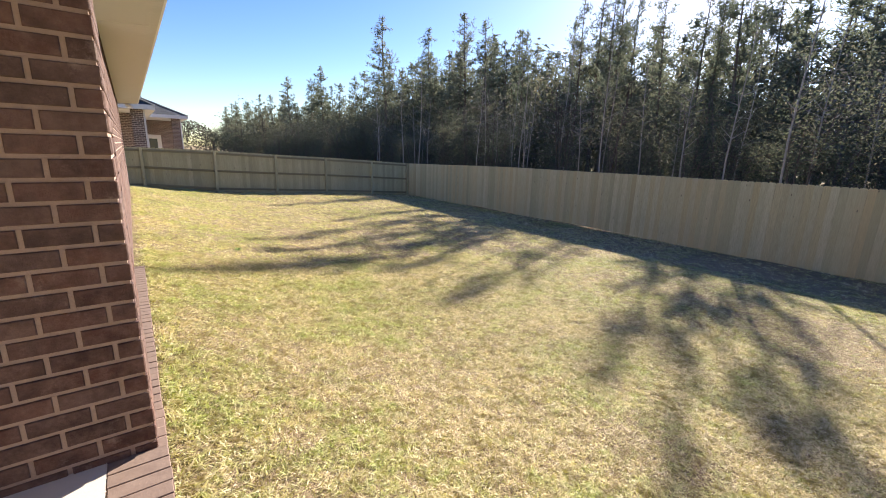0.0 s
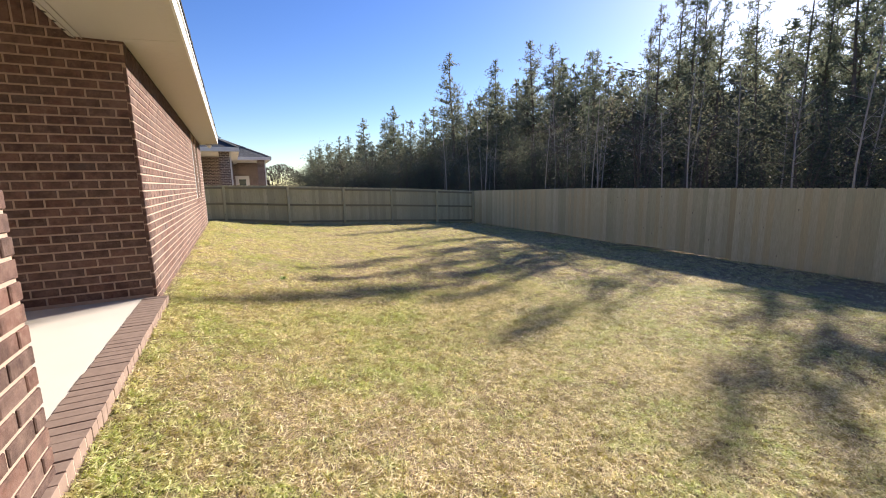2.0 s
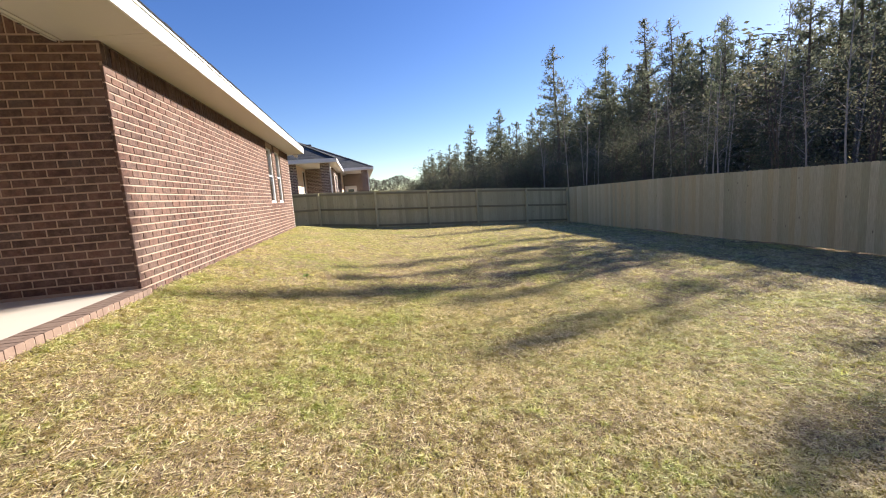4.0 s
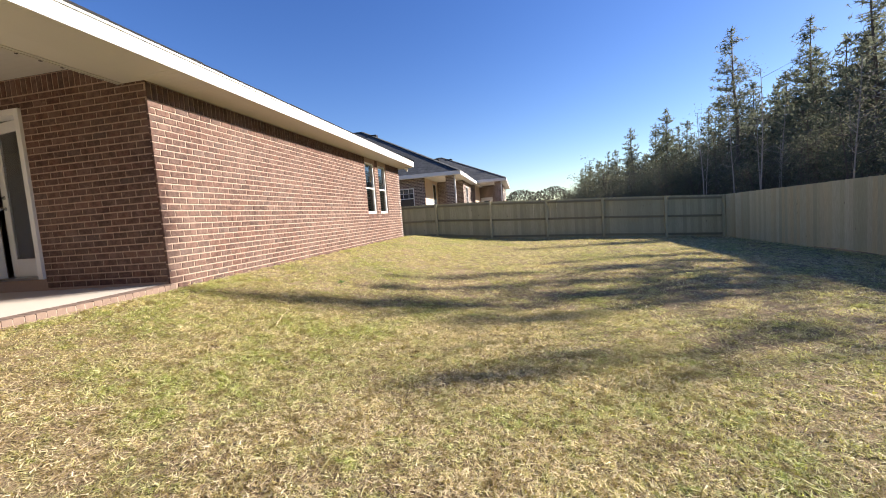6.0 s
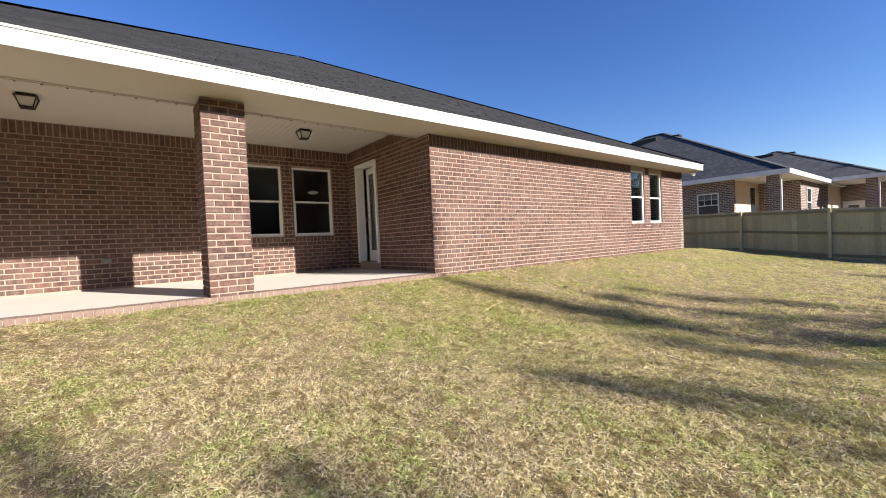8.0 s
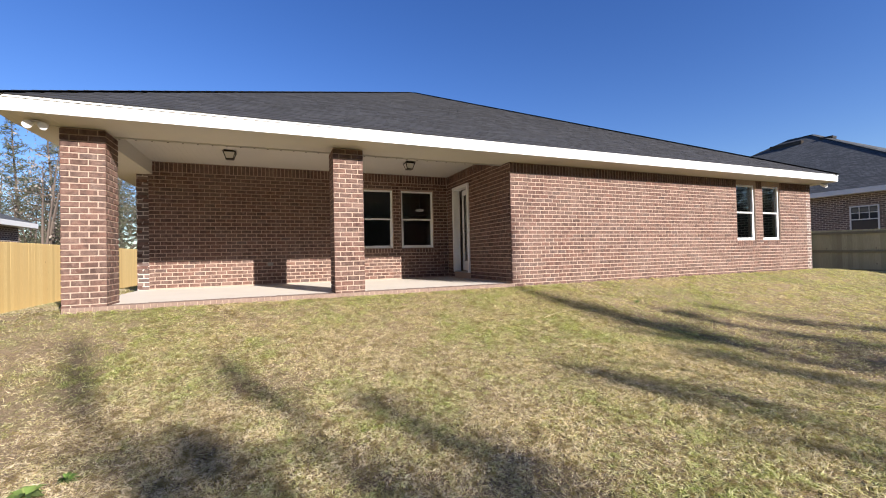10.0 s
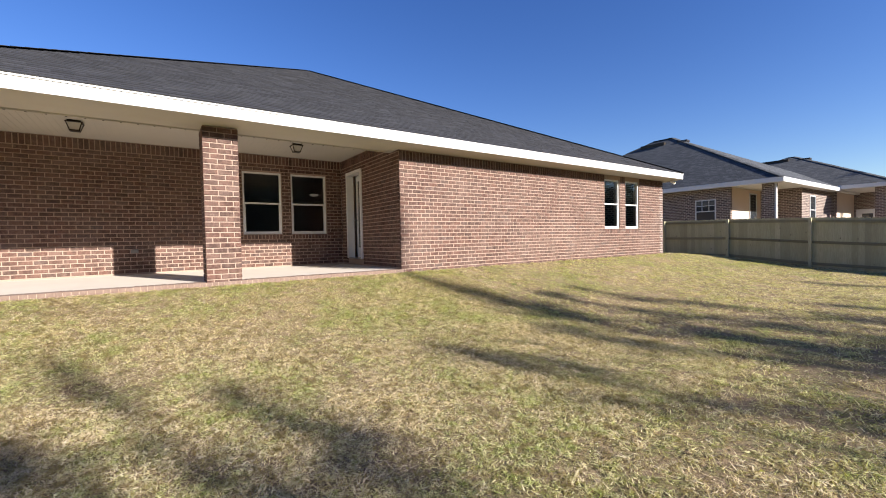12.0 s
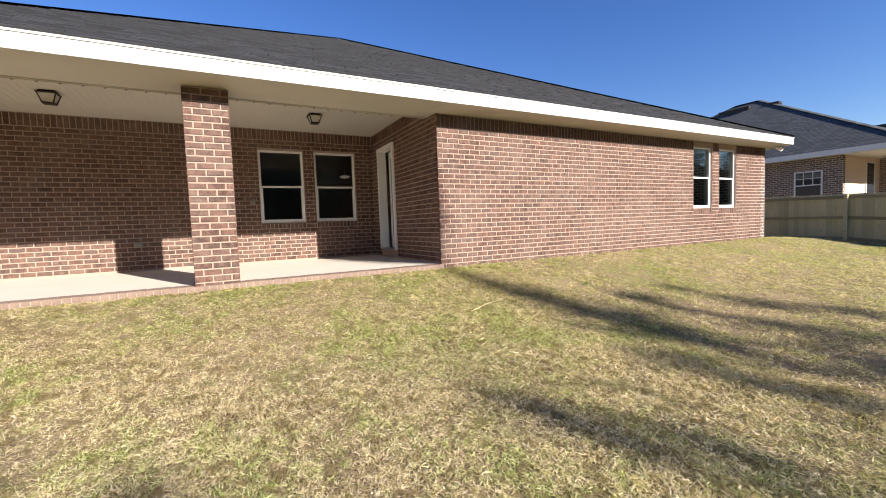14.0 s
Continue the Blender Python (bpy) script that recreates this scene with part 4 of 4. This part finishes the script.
def bushy(h, r, n_leaves, material, name="understory_tree", label="", leaf=0.06, low=0.0):
    """A small dense tree: forked stems and clumps of leaves with gaps between."""
    ob = thing(name, label, "tree", group="understory of the wood")
    v, f = [], []
    clumps = []
    for s in range(4):
        ang = rng.uniform(0, 2 * math.pi)
        top = np.array([math.cos(ang) * r * rng.uniform(0.1, 0.6), math.sin(ang) * r * rng.uniform(0.1, 0.6), h * rng.uniform(0.7, 0.98)])
        mid = top * (0.45, 0.45, 0.5) + rng.normal(size=3) * 0.12
        pts = [np.zeros(3), mid, top]
        vv, ff = tube(pts, [0.07, 0.045, 0.012], 5)
        f += [tuple(i + len(v) for i in q) for q in ff]
        v += vv
        for _ in range(9):
            q = rng.uniform(0.25, 1.0)
            b = mid * (q / 0.5) if q < 0.5 else mid + (top - mid) * (q - 0.5) / 0.5
            e = b + np.array([rng.normal() * r * 0.45, rng.normal() * r * 0.45, rng.uniform(-0.1, 0.5)])
            vv, ff = tube([b, (b + e) / 2 + (0, 0, 0.08), e], [0.02, 0.014, 0.005], 4)
            f += [tuple(i + len(v) for i in q2) for q2 in ff]
            v += vv
            clumps.append(e)
    for _ in range(26):
        a = rng.uniform(0, 2 * math.pi)
        rr = r * math.sqrt(rng.random())
        zz = h * (low + (1 - low) * rng.random())
        clumps.append(np.array([math.cos(a) * rr, math.sin(a) * rr, zz]))
    clumps = np.array(clumps)
    w = rng.uniform(0.25, 0.55, len(clumps)) * (r / 1.6)
    pick = rng.integers(0, len(clumps), n_leaves)
    pts = clumps[pick] + rng.normal(size=(n_leaves, 3)) * w[pick][:, None] * (1, 1, 0.75)
    pts[:, 2] = np.maximum(pts[:, 2], 0.05)
    trunk = mesh_object("trunk", v, f, BARK)
    trunk.parent = ob
    crown = soup(leaf_quads(pts, leaf), material, "crown")
    crown.parent = ob
    return ob


def plant(kinds, x, y, scale=1.0, zoff=0.0, pick=None):
    src = kinds[int(rng.integers(0, len(kinds))) if pick is None else pick]
    ob = copy_thing(src, pose(x, y, float(ground_z(x, y)) - 0.05 + zoff, 0, 0, rng.uniform(0, 360)))
    ob.scale = (scale * rng.uniform(0.9, 1.1), scale * rng.uniform(0.9, 1.1), scale)
    return ob


def build_wood():
    pines = [pine(15.0, 0.42), pine(14.0, 0.38, 0.6, 1.1), pine(15.0, 0.5, -0.4, 0.9), pine(13.0, 0.25, 0.2, 1.0), pine(15.5, 0.55, 0.5, 1.0, dense=0.8)]
    label = "dense green understory tree at the edge of the wood"
    shrubs = [bushy(6.0, 1.9, 5600, LEAVES, label=label, leaf=0.048), bushy(5.2, 1.7, 5000, LEAVES, label=label, leaf=0.048), bushy(6.8, 2.0, 6000, LEAVES, label=label, leaf=0.048), bushy(4.5, 1.6, 4300, LEAVES, label=label, leaf=0.048)]
    far_pines = [pine(15.0, 0.40, tuft=0.44, per=3, dense=0.8), pine(14.0, 0.32, 0.5, 1.1, tuft=0.44, per=3, dense=0.8), pine(15.0, 0.45, -0.4, tuft=0.44, per=3, dense=0.8), pine(13.0, 0.25, 0.2, tuft=0.44, per=3, dense=0.8)]
    far_shrubs = [bushy(6.0, 1.9, 1300, LEAVES, label=label, leaf=0.125), bushy(6.8, 2.0, 1400, LEAVES, label=label, leaf=0.125)]
    bare = [bushy(7.5, 1.9, 700, DRY_LEAVES, "bare_tree", "leafless thin grey tree with fine twigs", 0.07)]
    def pine_at(x, y, top, k=None, slim=1.0, kinds=pines):
        k = int(rng.integers(0, 4)) if k is None else k
        ob = plant(kinds, x, y, (top + 1.4) / (15.0, 14.0, 15.0, 13.0)[k], pick=k)
        ob.scale = (ob.scale[0] * slim, ob.scale[1] * slim, ob.scale[2])

    def sapling(h):
        ob = thing("sapling", "thin pale straight trunk with sparse leaves at top", "tree", group="saplings at the edge of the wood")
        zs = np.linspace(0, h, 6)
        path = np.stack([0.12 * np.sin(zs * 0.6), 0.1 * np.cos(zs * 0.5), zs], axis=1)
        v, f = tube(path, np.interp(zs, [0, h], [0.045, 0.012]), 5)
        pts = []
        for _ in range(16):
            z = h * rng.uniform(0.45, 1.0)
            p = np.array([0.12 * np.sin(z * 0.6), 0.1 * np.cos(z * 0.5), z])
            e = p + np.array([rng.normal() * 0.5, rng.normal() * 0.5, rng.uniform(0.15, 0.6)])
            vv, ff = tube([p, (p + e) / 2, e], [0.014, 0.009, 0.004], 4)
            f += [tuple(i + len(v) for i in q) for q in ff]
            v += vv
            pts.append(e + rng.normal(size=(26, 3)) * 0.2)
        t = mesh_object("trunk", v, f, PALE_BARK)
        t.parent = ob
        c = soup(leaf_quads(np.concatenate(pts), 0.042), LEAVES, "crown")
        c.parent = ob
        return ob

    saplings = [sapling(7.0), sapling(8.0), sapling(6.0)]
    for k in range(46):
        plant(saplings, rng.uniform(14.2, 19.5), -14 + k * 0.95 + rng.uniform(-0.5, 0.5), rng.uniform(0.75, 0.98))
    # pines that stand clear against the sky
    for x, y, top in ((23.4, 42.1, 14.8), (29.0, 41.5, 14.6), (27.2, 33.0, 13.9), (26.3, 29.0, 12.4), (30.0, 37.0, 12.5), (33.0, 31.0, 13.0)):
        pine_at(x, y, top)
    # pines whose shadows cross the lawn
    for x, y, top, slim in ((25.0, 9.85, 11.3, 0.45), (25.0, 10.6, 10.3, 0.7), (25.0, 8.75, 11.9, 0.28), (24.4, 8.6, 9.9, 0.95), (25.0, 12.6, 10.3, 0.65), (25.0, 15.45, 14.0, 0.42), (24.2, 15.5, 11.2, 0.8), (26.5, 15.4, 11.1, 0.6), (25.0, 16.9, 11.2, 0.75), (24.0, 17.6, 10.9, 0.75), (25.5, 23.9, 10.4, 0.7), (27.0, 20.4, 10.6, 0.7)):
        pine_at(x, y, top, None, slim)
    for row, step in ((29.0, 3.0), (33.5, 2.5), (38.0, 2.4), (43.0, 2.6)):
        y = -24.0
        while y < 62:
            x = row + rng.uniform(-2, 2)
            cap = 6.0 + (x - 25) * 0.508
            top = cap + rng.uniform(-1.8, 0.5) if y - (x - 8) * 0.414 < 20 else min(13.5, cap + 4) * rng.uniform(0.8, 1.05)
            pine_at(x, y, top, 3 if rng.random() < 0.5 else None, 1.0, far_pines)
            y += step * rng.uniform(0.7, 1.35)
    y = -22.0
    while y < 75:
        s = rng.uniform(0.75, 1.05) * (0.9 if y < 20 else 1.1)
        plant(shrubs, rng.uniform(16.5, 20.0), y, s * 0.85)
        plant(shrubs, rng.uniform(20.5, 25.5), y + 0.8, s)
        plant(far_shrubs, rng.uniform(26, 30), y + 0.4, s * 1.3)
        plant(far_shrubs, rng.uniform(30, 36), y + 0.2, s * 1.6)
        if rng.random() < 0.3:
            plant(bare, rng.uniform(17, 24), y, rng.uniform(0.8, 1.1))
        y += rng.uniform(1.6, 2.4)
    # the wood recedes along the line of the lots
    y = 62.0
    while y < 150:
        plant(far_pines, rng.uniform(23, 34), y, rng.uniform(0.8, 1.05))
        plant(far_pines, rng.uniform(26, 36), y + 1.5, rng.uniform(0.7, 0.95))
        plant(far_shrubs, rng.uniform(18, 26), y, rng.uniform(1.0, 1.5))
        plant(far_shrubs, rng.uniform(26, 36), y + 1, rng.uniform(1.2, 1.7))
        y += rng.uniform(3.0, 5.0)
    # trees past the side yard
    for x, y, s in ((-20, -14, 1.1), (-23, -11, 1.3), (-26, -16, 1.2), (-19, -22, 1.3), (-28, -7, 1.4), (-33, -12, 1.5), (-24, -3, 1.2), (-36, -19, 1.6), (-30, -22, 1.5), (-15, -27, 1.4)):
        plant(bare, x, y, s)
    for x, y, s in ((-26, -9.5, 1.3), (-30, -13.5, 1.5), (-21, -17.5, 1.1), (-34, -8.5, 1.5), (-27, -19.5, 1.4), (-22, -8, 0.8), (-25.5, -12.5, 1.3), (-31, -10.5, 1.6), (-35, -14.5, 1.8)):
        plant(shrubs, x, y, s)
    for x, y, s in ((-27, -12, 0.75), (-32, -16, 0.85), (-22, -19.5, 0.7), (-36, -11, 0.85)):
        plant(pines, x, y, s)
    for ob in (*pines, *far_pines, *far_shrubs, *shrubs, *bare, *saplings):
        for o in (*ob.children, ob):
            bpy.data.objects.remove(o)
    # far treeline and the dark inside of the wood, too many to count
    n = 110000
    yy = rng.uniform(-40, 170, n)
    xx = rng.uniform(36, 54, n)
    zz = -1.4 + rng.random(n) ** 0.8 * (8.0 + 1.5 * np.sin(yy * 0.35) + 0.8 * np.sin(yy * 1.1))
    a = np.stack([xx, yy, zz], axis=1)
    n = 30000
    xx = rng.uniform(-120, 60, n)
    yy = rng.uniform(165, 180, n)
    zz = -1.4 + rng.random(n) ** 0.7 * (8.0 + 2.0 * np.sin(xx * 0.13) + 1.2 * np.sin(xx * 0.41))
    b = np.stack([xx, yy, zz], axis=1)
    n = 9000
    xx = rng.uniform(-90, -75, n)
    yy = rng.uniform(-60, 40, n)
    zz = -1.0 + rng.random(n) ** 0.7 * (9 + 2.5 * np.sin(yy * 0.2))
    c = np.stack([xx, yy, zz], axis=1)
    for pts, size, leaf in ((a, 0.30, LEAVES), (b, 0.4, FAR_LEAVES), (c, 0.6, LEAVES)):
        tagged(soup(leaf_quads(pts, size), leaf, "far_woodland"), "dark green mass of distant woodland", "woodland", kind="stuff")


build_wood()


# ---- ground and grass ----
def build_ground():
    xs = np.concatenate([np.linspace(-900, -40, 12), np.linspace(-34, -4, 16), np.linspace(-3.5, 14, 71), np.linspace(15, 60, 24), np.linspace(90, 900, 12)])
    ys = np.concatenate([np.linspace(-900, -40, 12), np.linspace(-34, -8, 14), np.linspace(-7, 21, 113), np.linspace(22, 60, 20), np.linspace(90, 900, 12)])
    X, Y = np.meshgrid(xs, ys, indexing="ij")
    Z = ground_z(X, Y)
    near = (X > -3) & (X < 13) & (Y > -5.5) & (Y < 20)
    rough = np.array([noise.noise(Vector((x * 0.9, y * 0.9, 0))) * 0.018 + noise.noise(Vector((x * 3, y * 3, 5))) * 0.008 for x, y in zip(X.ravel(), Y.ravel())]).reshape(X.shape)
    Z = Z + np.where(near & (X > 0.4), rough, 0)
    ny = len(ys)
    verts = np.stack([X.ravel(), Y.ravel(), Z.ravel()], axis=1).tolist()
    faces = [(i * ny + j, (i + 1) * ny + j, (i + 1) * ny + j + 1, i * ny + j + 1) for i in range(len(xs) - 1) for j in range(ny - 1)]
    ob = mesh_object("ground", verts, faces, GROUND)
    for p in ob.data.polygons:
        p.use_smooth = True
    return tagged(ob, "patchy dormant lawn and earth, tan with green patches", "lawn", kind="structure"), ob


def build_grass(ground):
    from mathutils.bvhtree import BVHTree
    total = []
    for n, x0, x1, y0, y1, size in ((540000, 0.1, 5.6, -0.6, 6.5, 0.037), (300000, 3.0, 9.5, -3.0, 5.0, 0.036), (360000, 0.02, 12.3, 4.0, 19.4, 0.052), (190000, -3.0, 6.0, -5.1, 0.5, 0.042), (60000, -15.0, -2.0, -5.1, -1.7, 0.07), (30000, 5.0, 12.3, -5.1, 4.0, 0.055), (3000, 0.1, 0.22, -1.6, 15.5, 0.045)):
        k = n // 13
        cx, cy = rng.uniform(x0, x1, k), rng.uniform(y0, y1, k)
        pick = rng.integers(0, k, n)
        x, y = cx[pick] + rng.normal(0, size * 0.62, n), cy[pick] + rng.normal(0, size * 0.62, n)
        z = ground_z(x, y) - 0.004
        total.append((x, y, z, np.full(n, size)))
    x, y, z, s = (np.concatenate(c) for c in zip(*total))
    keep = ~((x < 0.095) & (y < CY + 0.02) & (y > LY - 0.02))
    keep &= ~((x < 0.1) & (y > LY))  | ((x > 0.095) & (y < CY)) | ((x > 0.01) & (y > CY))
    keep &= ~((x < 0.03) & (y > CY - 0.05) & (y < FY + 0.03))
    x, y, z, s = x[keep], y[keep], z[keep], s[keep]
    n = len(x)
    ang = rng.uniform(0, 2 * math.pi, n)
    flat = rng.uniform(0.25, 1.9, n)
    lying = rng.random(n) < 0.62
    flat = np.where(lying, rng.uniform(1.6, 5.0, n), flat)
    z = z + np.where(lying, rng.uniform(0.0, 0.55, n) * s, 0.0)
    d = np.stack([np.cos(ang) * flat, np.sin(ang) * flat, np.full(n, 0.75)], axis=1)
    d /= np.linalg.norm(d, axis=1, keepdims=True)
    side = np.stack([-np.sin(ang), np.cos(ang), rng.normal(0, 0.35, n)], axis=1)
    L = s * rng.uniform(0.5, 1.35, n) * np.where(lying, 1.15, 0.85)
    w = 0.0072 * (s / 0.040) * rng.uniform(0.6, 1.3, n)
    base = np.stack([x, y, z], axis=1)
    tri = np.stack([base - side * w[:, None] / 2, base + side * w[:, None] / 2, base + d * L[:, None]], axis=1)
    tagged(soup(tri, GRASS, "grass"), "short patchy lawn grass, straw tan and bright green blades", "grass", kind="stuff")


ground_ob, _ = build_ground()
build_grass(ground_ob)


def fallen_twig(points, r):
    """A thin bent twig that lies on the grass."""
    path = [np.array((x, y, float(ground_z(x, y)) + h)) for x, y, h in points]
    v, f = tube(path, np.linspace(r, r * 0.4, len(path)), 5)
    ob = mesh_object("fallen_twig", v, f, STRAW)
    tagged(ob, "thin pale dry twig lying on the lawn", "twig", "twigs on the lawn")


def weed_clump(x, y, r, n):
    """A low rosette of broad green leaves."""
    quads = []
    for _ in range(n):
        a, out, lift = rng.uniform(0, 2 * math.pi), r * rng.uniform(0.45, 1.0), rng.uniform(0.012, 0.04)
        d, s = np.array((math.cos(a), math.sin(a), 0.0)), np.array((-math.sin(a), math.cos(a), 0.0))
        c = np.array((x, y, float(ground_z(x, y)) + 0.015)) + d * rng.uniform(0, 0.3) * r
        w = out * rng.uniform(0.14, 0.22)
        quads.append([c, c + d * out * 0.5 + s * w + (0, 0, lift * 1.2), c + d * out + (0, 0, lift * 0.7), c + d * out * 0.5 - s * w + (0, 0, lift * 1.2)])
    tagged(soup(np.array(quads), WEED, "weed_clump"), "low clump of bright green weed leaves in dry grass", "weed", "weeds in the lawn")


fallen_twig([(1.67, 4.81, 0.030), (1.56, 5.12, 0.045), (1.46, 5.47, 0.030)], 0.004)
fallen_twig([(1.28, 5.90, 0.030), (1.29, 6.13, 0.045), (1.41, 6.29, 0.030)], 0.004)
weed_clump(3.94, -0.34, 0.10, 46)
weed_clump(3.84, -0.20, 0.06, 24)
weed_clump(1.35, 7.1, 0.07, 26)


# ---- pieces, last ----
def lay_late():
    for parent, start, along, outward, turn, rows in late_bricks:
        for u, z, w, h in rows:
            ob = new("brick", brick_mesh(round(w, 3), round(h, 3)))
            p = start + along * u + outward * random.uniform(-0.0015, 0.0015)
            ob.location = (p.x, p.y, z)
            ob.rotation_euler[2] = turn
            ob.parent = parent
    bm = boxes((-0.105, -0.0375, -0.09, 0.105, 0.0375, 0.004), bevel=0.002)
    me = bpy.data.meshes.new("brick")
    bm.to_mesh(me)
    bm.free()
    me.materials.append(EDGE_BRICK)
    for y, hidden in late_edging:
        ob = new("brick", me)
        ob.location = (-0.012 + random.uniform(-0.003, 0.003), y, random.uniform(-0.003, 0.001) - (0.006 if hidden else 0))
        ob.parent = edging
    meshes = {}
    for ob, length, top, low, material, rs in late_pickets:
        n = int(length / 0.142)
        pitch = length / n
        for i in range(n):
            u = (i + 0.5) * pitch
            h = round(math.ceil((top(u) - low(u) + 0.08) / 0.04) * 0.04, 2)
            if material is FENCE_WOOD and 18.5 < u < 26.5:
                h = round(top(u) - float(ground_z(FX, u - 12)) - 0.035 - 0.02 * math.sin(u * 1.3), 2)
            key = (material.name, h)
            if key not in meshes:
                meshes[key] = picket_mesh("picket", pitch - 0.0006, h, material)
            pk = new("picket", meshes[key])
            pk.location = (u, -0.016 if rs > 0 else 0.0, top(u) - h + random.uniform(-0.004, 0.004))
            pk.rotation_euler[1] = random.gauss(0, 0.0011)
            pk.parent = ob


def lay_shingles():
    """Shingle tabs on the slope over the patio and the rear wall: the lowest 300 by the patio as parts."""
    right = (c2 - c1).normalized()
    foot = Vector((APEX.x, APEX.y, APEX.z)) - c1
    up = (foot - right * foot.dot(right)).normalized()
    normal = right.cross(up)
    if normal.z < 0:
        normal = -normal
    height, base = foot.dot(up), (c2 - c1).length
    au = foot.dot(right)
    exposure = 0.145
    tab = []
    rnd = random.Random(3)
    rows = int(height / exposure)
    for r in range(rows):
        v = r * exposure
        u0, u1 = au * v / height, base - (base - au) * v / height
        u = u0 - rnd.uniform(0, 0.2)
        while u < u1:
            w = rnd.choice((0.12, 0.17, 0.22, 0.28, 0.33))
            a, b = max(u, u0), min(u + w - 0.004, u1)
            if b - a > 0.02:
                tab.append((a, b, v - (0.012 if r == 0 else 0.0), v + exposure + 0.03, rnd.choice((0.010, 0.016))))
            u += w
    def shape(t):
        a, b, v0, v1, h = t
        lo, hi = 0.004 + h, 0.003
        pts = [(a, v0, 0.0), (b, v0, 0.0), (b, v0, lo), (a, v0, lo), (b, v1, hi), (a, v1, hi)]
        return pts, [(0, 1, 2, 3), (3, 2, 4, 5), (0, 3, 5), (1, 4, 2)]
    chosen = sorted(range(len(tab)), key=lambda i: (int(tab[i][2] / exposure), abs(tab[i][0] - 6)))
    near = set(i for i in chosen if abs(tab[i][0] - 6) < 5.0 and len(tab))
    near = set(sorted(near, key=lambda i: tab[i][2])[:300])
    place = lambda p: c1 + right * p[0] + up * p[1] + normal * p[2]
    verts, faces = [], []
    for i, t in enumerate(tab):
        pts, fs = shape(t)
        if i in near:
            me = bpy.data.meshes.new("shingle")
            me.from_pydata([tuple(place(p)) for p in pts], [], fs)
            me.materials.append(SHINGLE)
            ob = new("shingle", me)
            ob.parent = roof
        else:
            k = len(verts)
            verts += [tuple(place(p)) for p in pts]
            faces += [tuple(k + j for j in f) for f in fs]
    ob = mesh_object("shingles", verts, faces, SHINGLE)
    ob["kind"] = "stuff"
    ob.parent = roof
    cap = bmesh.new()
    for p, q in ((c1, APEX), (c2, APEX), (APEX, BACK)):
        n = int((q - p).length / 0.2)
        d = (q - p).normalized()
        s = d.cross(Vector((0, 0, 1))).normalized() * 0.14
        for k in range(n):
            a, b = p + d * 0.2 * k, p + d * (0.2 * k + 0.24)
            lift, drop = Vector((0, 0, 0.012)), Vector((0, 0, 0.012))
            vs = [cap.verts.new(x) for x in (a - s, a + lift + Vector((0, 0, 0.02)), a + s, b - s, b + drop, b + s)]
            cap.faces.new([vs[i] for i in (0, 1, 4, 3)])
            cap.faces.new([vs[i] for i in (1, 2, 5, 4)])
    part("ridge_cap", cap, SHINGLE, roof)


lay_shingles()
lay_late()
